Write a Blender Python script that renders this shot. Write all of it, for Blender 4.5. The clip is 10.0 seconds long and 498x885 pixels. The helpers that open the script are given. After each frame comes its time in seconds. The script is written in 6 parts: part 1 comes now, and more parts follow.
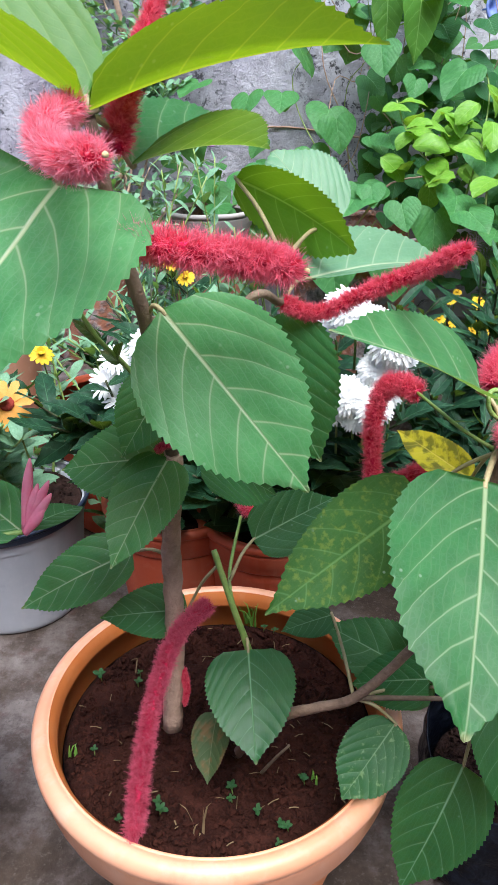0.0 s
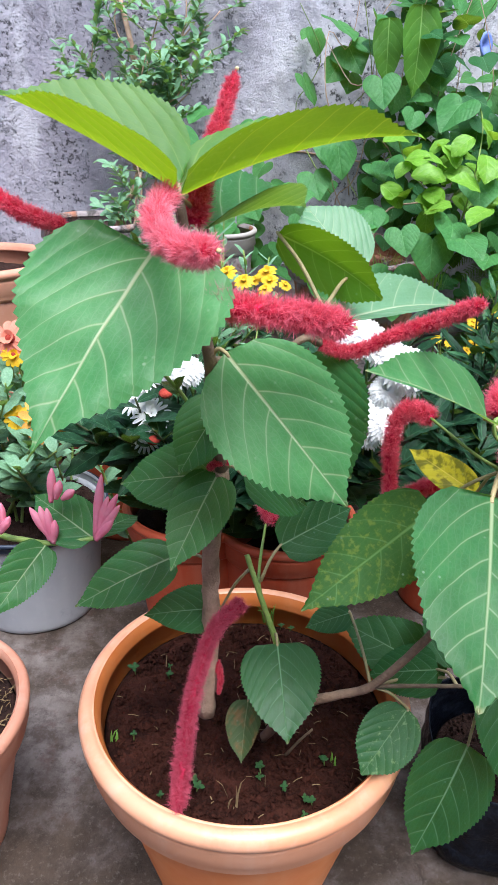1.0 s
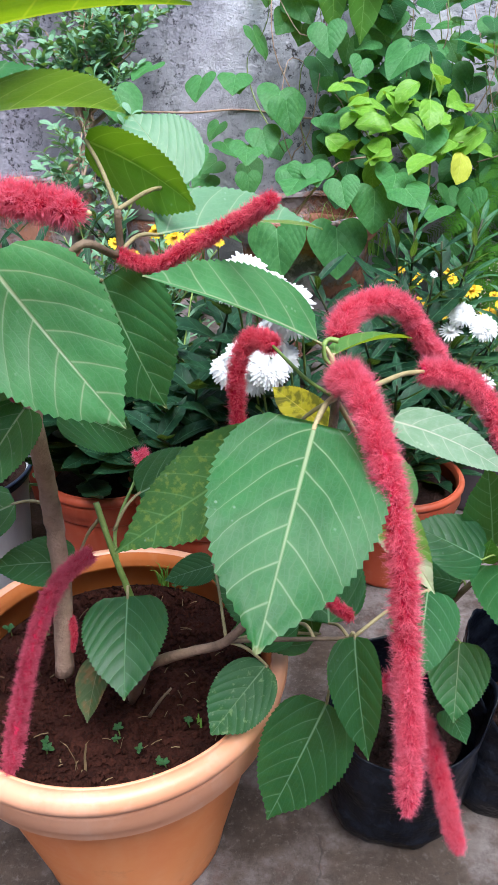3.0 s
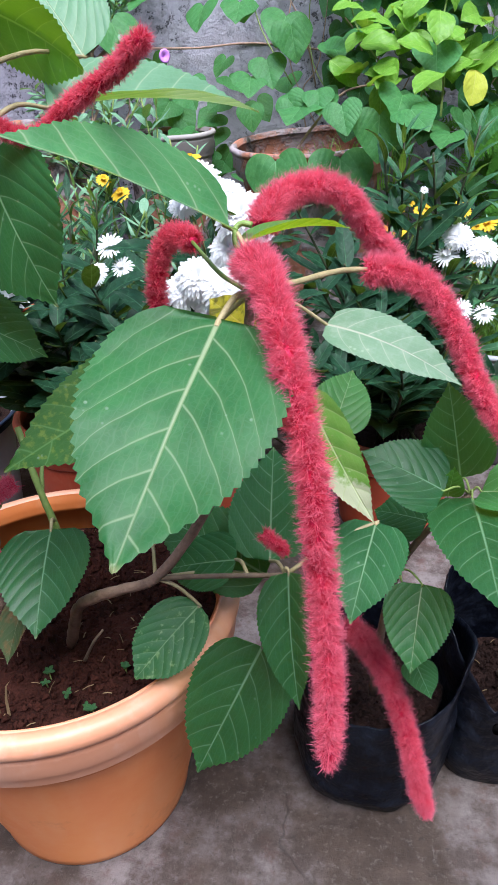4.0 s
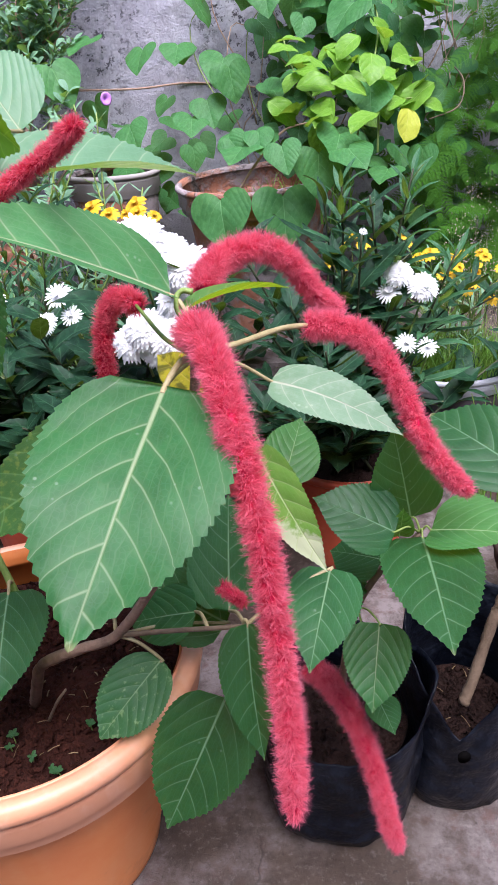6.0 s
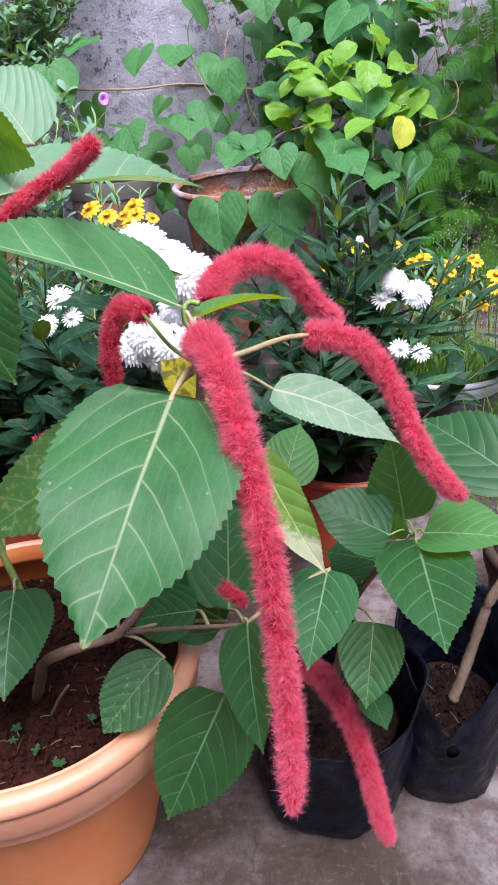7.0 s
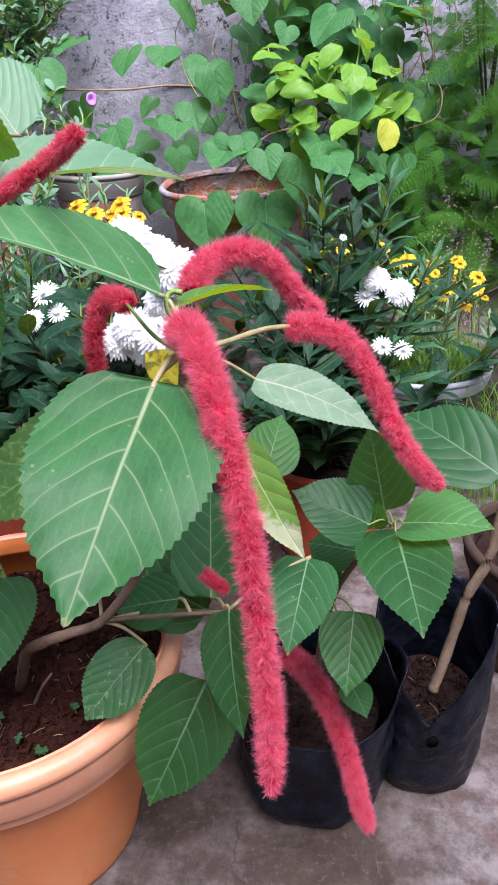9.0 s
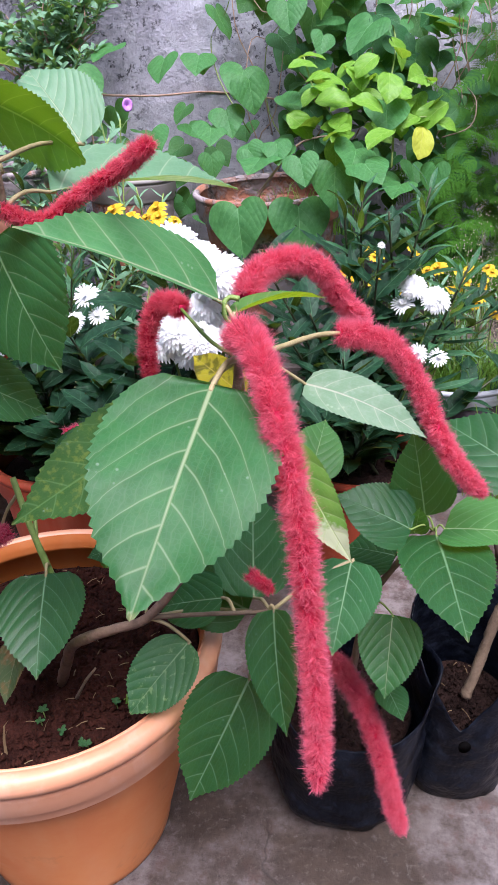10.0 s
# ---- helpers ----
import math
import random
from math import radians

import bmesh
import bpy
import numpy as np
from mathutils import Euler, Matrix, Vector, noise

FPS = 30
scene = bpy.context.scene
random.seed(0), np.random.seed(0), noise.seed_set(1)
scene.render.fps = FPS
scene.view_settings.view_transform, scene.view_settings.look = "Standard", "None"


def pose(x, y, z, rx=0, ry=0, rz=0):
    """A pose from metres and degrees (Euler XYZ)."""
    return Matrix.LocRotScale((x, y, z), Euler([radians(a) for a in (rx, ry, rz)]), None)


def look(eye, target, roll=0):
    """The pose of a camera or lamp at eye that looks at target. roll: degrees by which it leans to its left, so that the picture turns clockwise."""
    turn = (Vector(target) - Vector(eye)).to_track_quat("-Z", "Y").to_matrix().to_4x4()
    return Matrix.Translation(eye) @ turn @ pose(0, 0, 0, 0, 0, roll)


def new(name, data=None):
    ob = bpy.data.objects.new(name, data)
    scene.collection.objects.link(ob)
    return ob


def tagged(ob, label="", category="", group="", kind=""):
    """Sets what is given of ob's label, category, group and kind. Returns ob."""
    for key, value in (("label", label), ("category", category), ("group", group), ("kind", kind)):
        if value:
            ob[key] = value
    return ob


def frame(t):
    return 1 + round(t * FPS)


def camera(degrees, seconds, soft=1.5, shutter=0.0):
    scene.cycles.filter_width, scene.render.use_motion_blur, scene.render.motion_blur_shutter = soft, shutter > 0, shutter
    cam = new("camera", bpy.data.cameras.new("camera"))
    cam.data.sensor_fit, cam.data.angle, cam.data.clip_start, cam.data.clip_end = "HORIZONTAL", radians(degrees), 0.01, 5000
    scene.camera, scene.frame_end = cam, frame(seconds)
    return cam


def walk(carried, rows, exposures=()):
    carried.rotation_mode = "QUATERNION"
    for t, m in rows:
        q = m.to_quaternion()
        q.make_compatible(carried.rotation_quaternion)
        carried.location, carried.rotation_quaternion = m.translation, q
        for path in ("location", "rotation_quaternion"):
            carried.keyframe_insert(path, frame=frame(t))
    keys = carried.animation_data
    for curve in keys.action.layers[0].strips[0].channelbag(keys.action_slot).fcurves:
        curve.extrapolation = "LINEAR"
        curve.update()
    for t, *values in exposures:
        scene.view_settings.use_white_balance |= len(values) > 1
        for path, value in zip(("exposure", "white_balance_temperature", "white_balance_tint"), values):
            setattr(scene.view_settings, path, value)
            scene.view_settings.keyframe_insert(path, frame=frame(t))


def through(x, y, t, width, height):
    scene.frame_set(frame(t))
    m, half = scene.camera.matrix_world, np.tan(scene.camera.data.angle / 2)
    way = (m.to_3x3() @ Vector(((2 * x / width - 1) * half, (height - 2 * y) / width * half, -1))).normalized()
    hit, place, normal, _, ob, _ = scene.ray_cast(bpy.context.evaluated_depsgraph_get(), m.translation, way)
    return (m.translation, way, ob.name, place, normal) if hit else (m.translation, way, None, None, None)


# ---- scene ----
cam = camera(39.1, 10.0, soft=1.5)
PATH = [
    (0, (0.024, -0.006, 0.859), (-0.061, 1.779, -0.039), 0.0),
    (0.5, (0.009, -0.046, 0.888), (-0.044, 1.748, 0.007), 0.3),
    (1, (-0.019, -0.075, 0.906), (-0.063, 1.718, 0.021), 1.0),
    (1.5, (-0.019, -0.089, 0.897), (-0.049, 1.709, 0.022), 1.0),
    (2, (-0.011, -0.098, 0.876), (-0.037, 1.714, 0.031), 1.6),
    (2.5, (0.069, -0.059, 0.851), (-0.023, 1.735, -0.028), 0.5),
    (2.7, (0.105, -0.05, 0.849), (0.021, 1.738, -0.043), -0.2),
    (3.8, (0.223, -0.009, 0.781), (0.021, 1.723, -0.2), -2.3),
    (4, (0.242, 0.006, 0.765), (0.013, 1.731, -0.221), -2.7),
    (4.5, (0.258, 0.028, 0.757), (0.068, 1.746, -0.25), -2.8),
    (5, (0.258, 0.036, 0.76), (0.087, 1.747, -0.262), -3.2),
    (5.5, (0.26, 0.025, 0.773), (0.115, 1.752, -0.226), -3.2),
    (6, (0.252, 0.01, 0.793), (0.13, 1.772, -0.147), -3.9),
    (7.5, (0.241, -0.006, 0.81), (0.17, 1.751, -0.143), -2.2),
    (8, (0.238, -0.007, 0.811), (0.176, 1.756, -0.133), -1.9),
    (8.5, (0.251, -0.014, 0.807), (0.18, 1.752, -0.129), -2.5),
    (9, (0.248, -0.018, 0.802), (0.192, 1.746, -0.138), -2.1),
    (9.5, (0.245, -0.023, 0.79), (0.177, 1.73, -0.169), -1.9),
    (10, (0.221, -0.03, 0.808), (0.121, 1.738, -0.121), -1.6),
]
walk(cam, [(t, look(eye, target, roll)) for t, eye, target, roll in PATH], exposures=((0.0, 1.50, 6150, 9), (2.6, 1.52, 6100, 9), (4.0, 1.42, 5900, 13), (4.5, 1.47, 6100, 22), (10.0, 1.44, 6100, 22)))

# ---- light ----
world = bpy.data.worlds.new("overcast")
scene.world = world
world.use_nodes = True
wn = world.node_tree
sky = wn.nodes.new("ShaderNodeTexSky")
sky.sky_type, sky.sun_disc = "NISHITA", False
sky.sun_elevation, sky.sun_rotation = radians(65), radians(160)
sky.air_density, sky.dust_density, sky.ozone_density = 1.0, 1.0, 1.0
wn.links.new(sky.outputs[0], wn.nodes["Background"].inputs[0])
wn.nodes["Background"].inputs[1].default_value = 0.105
sun_data = bpy.data.lights.new("sun", "SUN")
sun_data.energy, sun_data.angle, sun_data.color = 2.9, radians(46), (1.0, 0.99, 0.975)
sun = new("sun", sun_data)
sun.matrix_world = look((0.35, -0.35, 2.6), (0, 0.6, 0.3))


# ---- materials ----
def shader(name):
    m = bpy.data.materials.new(name)
    m.use_nodes = True
    return m, m.node_tree, m.node_tree.nodes["Principled BSDF"]


def node(nt, kind, ins=(), **props):
    n = nt.nodes.new("ShaderNode" + kind)
    for k, v in props.items():
        setattr_plain(n, k, v)
    for i, v in enumerate(ins):
        put(nt, n.inputs[i], v)
    return n


def put(nt, socket, v):
    if v is None:
        return
    if isinstance(v, bpy.types.NodeSocket):
        nt.links.new(v, socket)
    elif isinstance(v, bpy.types.Node):
        nt.links.new(v.outputs[0], socket)
    else:
        socket.default_value = v


def setattr_plain(n, k, v):
    if k == "op":
        n.operation = v
    elif k == "clamp":
        n.use_clamp = v
    elif k == "feature":
        n.feature = v


def calc(nt, op, a, b=None, c=None, clamp=False):
    return node(nt, "Math", (a, b, c), op=op, clamp=clamp)


def blend(nt, fac, a, b):
    n = nt.nodes.new("ShaderNodeMix")
    n.data_type = "RGBA"
    put(nt, n.inputs[0], fac)
    put(nt, n.inputs[6], a)
    put(nt, n.inputs[7], b)
    return n.outputs[2]


def rgb(r, g, b):
    return (r, g, b, 1.0)


def coords(nt, kind="Object"):
    return node(nt, "TexCoord").outputs[kind]


def fuzz(nt, vec, scale, detail=4.0, rough=0.55):
    n = nt.nodes.new("ShaderNodeTexNoise")
    put(nt, n.inputs["Vector"], vec)
    n.inputs["Scale"].default_value = scale
    n.inputs["Detail"].default_value = detail
    n.inputs["Roughness"].default_value = rough
    return n.outputs[0]


def ramp(nt, fac, lo, hi):
    n = node(nt, "MapRange", (fac, lo, hi, 0.0, 1.0))
    n.clamp = True
    return n.outputs[0]


def relief(nt, bsdf, height, strength, distance):
    n = nt.nodes.new("ShaderNodeBump")
    n.inputs["Strength"].default_value = strength
    n.inputs["Distance"].default_value = distance
    put(nt, n.inputs["Height"], height)
    nt.links.new(n.outputs[0], bsdf.inputs["Normal"])
    return n


def see_through(nt, bsdf, colour, share):
    """Lets part of the light pass through a thin blade."""
    tr = nt.nodes.new("ShaderNodeBsdfTranslucent")
    put(nt, tr.inputs[0], colour)
    mix = nt.nodes.new("ShaderNodeMixShader")
    mix.inputs[0].default_value = share
    nt.links.new(bsdf.outputs[0], mix.inputs[1])
    nt.links.new(tr.outputs[0], mix.inputs[2])
    nt.links.new(mix.outputs[0], nt.nodes["Material Output"].inputs[0])


def leaf_material(name, dark, light, vein, pairs=6.3, through=(0.30, 0.50, 0.03), share=0.3, blotch=None, amount=0.0, rough=0.38, spread=0.35, spot=60.0, spec=0.28, tipped=False):
    """A blade with a midrib and slanting side veins; the mapping holds the place across and along the blade in leaf lengths."""
    m, nt, b = shader(name)
    uv = node(nt, "SeparateXYZ", (coords(nt, "UV"),))
    u, v = uv.outputs[0], uv.outputs[1]
    rnd = node(nt, "ObjectInfo").outputs["Random"]
    wob = fuzz(nt, coords(nt), 22.0, 2.0)
    side = calc(nt, "ABSOLUTE", u)
    shift = calc(nt, "ADD", calc(nt, "MULTIPLY", calc(nt, "SIGN", u), 0.20), rnd)
    along = calc(nt, "SUBTRACT", v, calc(nt, "ADD", calc(nt, "MULTIPLY", side, 0.68), calc(nt, "MULTIPLY", calc(nt, "POWER", side, 2.0), 2.3)))
    ph = calc(nt, "ADD", calc(nt, "MULTIPLY", along, pairs), shift)
    ph = calc(nt, "ADD", ph, calc(nt, "MULTIPLY", wob, 0.26))
    saw = calc(nt, "ABSOLUTE", calc(nt, "SUBTRACT", calc(nt, "FRACT", ph), 0.5))
    # side veins: stout at the midrib, thinning towards the margin
    stout = calc(nt, "SUBTRACT", 0.056, calc(nt, "MULTIPLY", side, 0.075))
    thin = calc(nt, "SUBTRACT", 1.0, ramp(nt, saw, 0.006, stout))
    halo = calc(nt, "SUBTRACT", 1.0, ramp(nt, saw, 0.0, 0.20))
    rib = calc(nt, "SUBTRACT", 1.0, ramp(nt, calc(nt, "ADD", side, calc(nt, "MULTIPLY", v, 0.008)), 0.005, 0.013))
    fine = nt.nodes.new("ShaderNodeTexVoronoi")
    fine.feature = "DISTANCE_TO_EDGE"
    fine.inputs["Scale"].default_value = 46.0
    put(nt, fine.inputs["Vector"], coords(nt, "UV"))
    net = calc(nt, "SUBTRACT", 1.0, ramp(nt, fine.outputs["Distance"], 0.0, 0.12))
    rungs = calc(nt, "ABSOLUTE", calc(nt, "SUBTRACT", calc(nt, "FRACT", calc(nt, "ADD", calc(nt, "MULTIPLY", side, pairs * 4.4), calc(nt, "MULTIPLY", fuzz(nt, coords(nt), 40.0, 2.0), 2.2))), 0.5))
    rung = calc(nt, "SUBTRACT", 1.0, ramp(nt, rungs, 0.02, 0.11))
    mask = calc(nt, "MAXIMUM", calc(nt, "MULTIPLY", thin, calc(nt, "SUBTRACT", 0.60, calc(nt, "MULTIPLY", side, 0.95))), rib, clamp=True)
    mask = calc(nt, "MAXIMUM", mask, calc(nt, "MULTIPLY", halo, 0.10))
    mask = calc(nt, "MAXIMUM", mask, calc(nt, "MULTIPLY", rung, 0.10))
    mask = calc(nt, "MAXIMUM", mask, calc(nt, "MULTIPLY", net, 0.07))
    big = fuzz(nt, coords(nt), 14.0, 4.0)
    tone = calc(nt, "ADD", calc(nt, "MULTIPLY", ramp(nt, big, 0.32, 0.68), 0.60), calc(nt, "MULTIPLY", ramp(nt, fuzz(nt, coords(nt), 120.0, 4.0, 0.7), 0.35, 0.65), 0.22), calc(nt, "MULTIPLY", rnd, spread), clamp=True)
    col = blend(nt, tone, rgb(*dark), rgb(*light))
    if blotch:
        spots = ramp(nt, fuzz(nt, coords(nt), spot, 3.0, 0.6), 0.60 - 0.2 * amount, 0.72 - 0.2 * amount)
        if tipped:
            spots = ramp(nt, calc(nt, "ADD", calc(nt, "ADD", v, calc(nt, "MULTIPLY", u, 1.2)), calc(nt, "MULTIPLY", fuzz(nt, coords(nt), spot, 4.0, 0.65), 0.9)), 1.02, 1.14)
        col = blend(nt, calc(nt, "MULTIPLY", spots, 0.85), col, rgb(*blotch))
    col = blend(nt, mask, col, rgb(*vein))
    # scattered pale pinprick scars
    dots = nt.nodes.new("ShaderNodeTexVoronoi")
    dots.inputs["Scale"].default_value = 150.0
    put(nt, dots.inputs["Vector"], coords(nt))
    scar = calc(nt, "MULTIPLY", calc(nt, "SUBTRACT", 1.0, ramp(nt, dots.outputs["Distance"], 0.10, 0.22)), ramp(nt, fuzz(nt, coords(nt), 34.0, 2.0), 0.58, 0.66))
    col = blend(nt, calc(nt, "MULTIPLY", scar, 0.45), col, rgb(0.42, 0.50, 0.34))
    dry = ramp(nt, calc(nt, "ADD", v, calc(nt, "MULTIPLY", calc(nt, "SUBTRACT", fuzz(nt, coords(nt), 70.0, 3.0), 0.5), 0.12)), 0.97, 1.0)
    col = blend(nt, calc(nt, "MULTIPLY", dry, 0.45), col, rgb(0.46, 0.38, 0.20))
    put(nt, b.inputs["Base Color"], col)
    grain = fuzz(nt, coords(nt), 160.0, 3.0)
    put(nt, b.inputs["Roughness"], calc(nt, "ADD", calc(nt, "MULTIPLY", grain, 0.2), rough - 0.1))
    b.inputs["Specular IOR Level"].default_value = spec
    h = calc(nt, "ADD", calc(nt, "MULTIPLY", calc(nt, "SINE", calc(nt, "MULTIPLY", saw, 3.1416)), 0.5), calc(nt, "MULTIPLY", grain, 0.12))
    h = calc(nt, "SUBTRACT", h, calc(nt, "MULTIPLY", rib, 0.4))
    h = calc(nt, "SUBTRACT", h, calc(nt, "MULTIPLY", rung, 0.04))
    h = calc(nt, "SUBTRACT", h, calc(nt, "MULTIPLY", net, 0.025))
    relief(nt, b, h, 0.5, 0.0018)
    see_through(nt, b, blend(nt, mask, rgb(*through), rgb(min(1.0, through[0] * 1.7), min(1.0, through[1] * 1.35), through[2] * 4.0)), share)
    return m


def simple_material(name, a, c, scale, rough=0.6, bump=0.3, dist=0.003, spec=0.4, fine=8.0, lo=0.35, hi=0.65):
    m, nt, b = shader(name)
    co = coords(nt)
    big = fuzz(nt, co, scale, 5.0)
    small = fuzz(nt, co, scale * fine, 4.0)
    t = calc(nt, "ADD", calc(nt, "MULTIPLY", ramp(nt, big, lo, hi), 0.7), calc(nt, "MULTIPLY", small, 0.4), clamp=True)
    t = calc(nt, "ADD", calc(nt, "MULTIPLY", node(nt, "ObjectInfo").outputs["Random"], 0.12), t, clamp=True)
    put(nt, b.inputs["Base Color"], blend(nt, t, rgb(*a), rgb(*c)))
    put(nt, b.inputs["Roughness"], calc(nt, "ADD", calc(nt, "MULTIPLY", small, 0.25), rough - 0.12))
    b.inputs["Specular IOR Level"].default_value = spec
    relief(nt, b, calc(nt, "ADD", small, calc(nt, "MULTIPLY", big, 0.6)), bump, dist)
    return m


def hair_material(name, root, tip, share=0.35):
    m, nt, b = shader(name)
    v = node(nt, "SeparateXYZ", (coords(nt, "UV"),)).outputs[1]
    n = fuzz(nt, coords(nt), 55.0, 2.0)
    t = calc(nt, "ADD", v, calc(nt, "MULTIPLY", calc(nt, "SUBTRACT", n, 0.5), 0.7), clamp=True)
    col = blend(nt, t, rgb(*root), rgb(*tip))
    put(nt, b.inputs["Base Color"], col)
    b.inputs["Roughness"].default_value = 0.7
    b.inputs["Specular IOR Level"].default_value = 0.1
    see_through(nt, b, col, share)
    return m


LEAF = leaf_material("chenille_leaf", (0.011, 0.088, 0.028), (0.046, 0.205, 0.064), (0.31, 0.40, 0.22), rough=0.44, spec=0.22)
# paler mint copy: the sky's sheen on upward-facing leaves is in the colour
LEAF_SHEEN = leaf_material("sky_sheen_mint_leaf", (0.028, 0.160, 0.050), (0.105, 0.325, 0.120), (0.42, 0.48, 0.28), pairs=5.6, through=(0.30, 0.52, 0.06))
LEAF_FRESH = leaf_material("fresh_oval_leaf", (0.05, 0.18, 0.025), (0.10, 0.26, 0.04), (0.25, 0.45, 0.12), through=(0.35, 0.55, 0.03), share=0.35)
LEAF_BRIGHT = leaf_material("fresh_leaf", (0.045, 0.180, 0.045), (0.090, 0.290, 0.080), (0.34, 0.50, 0.22), through=(0.34, 0.56, 0.04), share=0.35)
LEAF_SPROUT = leaf_material("seedling_leaf", (0.022, 0.090, 0.030), (0.055, 0.155, 0.058), (0.09, 0.21, 0.08), spread=0.6)
LEAF_DEEP = leaf_material("deep_green_leaf", (0.006, 0.056, 0.017), (0.022, 0.122, 0.034), (0.14, 0.28, 0.14), rough=0.40, spec=0.30)
LEAF_OLIVE = leaf_material("backlit_leaf", (0.05, 0.14, 0.02), (0.09, 0.22, 0.03), (0.22, 0.36, 0.08), through=(0.26, 0.46, 0.01), share=0.5)
LEAF_YOUNG = leaf_material("young_leaf", (0.08, 0.24, 0.06), (0.15, 0.34, 0.09), (0.34, 0.48, 0.14), through=(0.29, 0.44, 0.004), share=0.5)
LEAF_PALE = leaf_material("pale_leaf", (0.10, 0.24, 0.13), (0.18, 0.34, 0.20), (0.38, 0.46, 0.30), share=0.25)
# darker copy of the leaf green, with the shade of inner leaves in its colour
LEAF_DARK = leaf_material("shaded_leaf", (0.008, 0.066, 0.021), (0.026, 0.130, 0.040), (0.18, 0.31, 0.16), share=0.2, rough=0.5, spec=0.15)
LEAF_SPOT = leaf_material("spotted_leaf", (0.012, 0.056, 0.013), (0.032, 0.105, 0.022), (0.08, 0.18, 0.05), blotch=(0.110, 0.160, 0.028), amount=0.36, share=0.22, spot=190.0, rough=0.6, spec=0.12)
LEAF_FLECK = leaf_material("flecked_leaf", (0.018, 0.090, 0.034), (0.042, 0.145, 0.050), (0.18, 0.30, 0.14), blotch=(0.22, 0.34, 0.13), amount=0.10, spec=0.15, share=0.22, spot=190.0)
LEAF_GREY = leaf_material("greyish_leaf", (0.13, 0.24, 0.14), (0.22, 0.32, 0.21), (0.40, 0.42, 0.32), blotch=(0.22, 0.31, 0.21), amount=0.5, share=0.2, rough=0.6, spec=0.15, spot=110.0)
LEAF_CREAM = leaf_material("variegated_leaf", (0.10, 0.27, 0.04), (0.26, 0.42, 0.09), (0.45, 0.55, 0.25), blotch=(0.68, 0.70, 0.48), amount=0.45, share=0.25, tipped=True)
LEAF_YELLOW = leaf_material("yellowing_leaf", (0.46, 0.40, 0.015), (0.60, 0.52, 0.03), (0.50, 0.45, 0.06), blotch=(0.05, 0.07, 0.01), amount=0.70, spot=100.0, through=(0.6, 0.5, 0.02))
LEAF_GOLD = leaf_material("golden_leaf", (0.46, 0.52, 0.05), (0.60, 0.62, 0.09), (0.52, 0.58, 0.12), blotch=(0.30, 0.30, 0.08), amount=0.1, spot=60.0, pairs=4.0, through=(0.6, 0.6, 0.03))
LEAF_WILT = leaf_material("wilted_leaf", (0.030, 0.060, 0.020), (0.065, 0.095, 0.035), (0.13, 0.15, 0.07), blotch=(0.16, 0.08, 0.03), amount=0.5, share=0.15, rough=0.6)
LEAF_VINE = leaf_material("vine_leaf", (0.024, 0.130, 0.040), (0.105, 0.310, 0.095), (0.14, 0.34, 0.12), pairs=4.0, rough=0.46, spread=0.8, spec=0.2)
LEAF_LIME = leaf_material("lime_leaf", (0.10, 0.28, 0.026), (0.25, 0.46, 0.055), (0.27, 0.48, 0.09), pairs=4.0, through=(0.34, 0.56, 0.03), share=0.3, spread=0.6)
# base lowered to near black: deep shade among the back plants is in the colour
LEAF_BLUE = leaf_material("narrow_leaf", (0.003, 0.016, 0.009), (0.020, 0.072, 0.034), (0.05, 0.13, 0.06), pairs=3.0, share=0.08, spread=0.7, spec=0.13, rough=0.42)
LEAF_ASTER = leaf_material("aster_leaf", (0.020, 0.090, 0.038), (0.065, 0.190, 0.085), (0.12, 0.26, 0.13), pairs=3.0, share=0.2, spread=0.7, spec=0.2)
LEAF_BUSH = leaf_material("bush_leaf", (0.105, 0.240, 0.140), (0.270, 0.450, 0.290), (0.20, 0.36, 0.22), pairs=3.0, share=0.2, spread=0.8, spec=0.2)
FERN = leaf_material("fern_green", (0.006, 0.038, 0.005), (0.030, 0.108, 0.012), (0.05, 0.16, 0.02), pairs=1.0, share=0.20, spread=0.7, spec=0.04, rough=0.7)
GRASS = leaf_material("grass_green", (0.040, 0.140, 0.020), (0.120, 0.280, 0.045), (0.16, 0.34, 0.06), pairs=1.0, share=0.3, spread=0.7)
HAIR = hair_material("pink_filament", (0.76, 0.018, 0.078), (0.97, 0.31, 0.42), 0.48)
HAIR_SOFT = hair_material("soft_pink_filament", (0.86, 0.050, 0.130), (0.98, 0.46, 0.55), 0.45)
HAIR_DARK = hair_material("crimson_filament", (0.68, 0.014, 0.058), (0.95, 0.24, 0.33), 0.48)
HAIR_DUSK = hair_material("dusky_filament", (0.42, 0.018, 0.060), (0.80, 0.19, 0.28), 0.4)
CORE = simple_material("catkin_core", (0.55, 0.020, 0.080), (0.66, 0.03, 0.10), 60.0, 0.95, spec=0.05)
BARK = simple_material("grey_brown_bark", (0.22, 0.130, 0.092), (0.50, 0.335, 0.250), 45.0, 0.8, 0.7, 0.003, lo=0.25, hi=0.55)
BRANCH_BARK = simple_material("brown_branch_bark", (0.13, 0.078, 0.055), (0.34, 0.215, 0.155), 45.0, 0.8, 0.7, 0.003)
TWIG = simple_material("tan_twig", (0.10, 0.068, 0.044), (0.23, 0.16, 0.105), 50.0, 0.65, 0.4)
GREEN_STEM = simple_material("green_stem", (0.12, 0.22, 0.04), (0.28, 0.36, 0.10), 40.0, 0.5)
DARK_STEM = simple_material("dark_stem", (0.025, 0.030, 0.015), (0.06, 0.07, 0.03), 40.0, 0.6)
PETIOLE = simple_material("petiole", (0.24, 0.20, 0.09), (0.42, 0.34, 0.18), 60.0, 0.5)
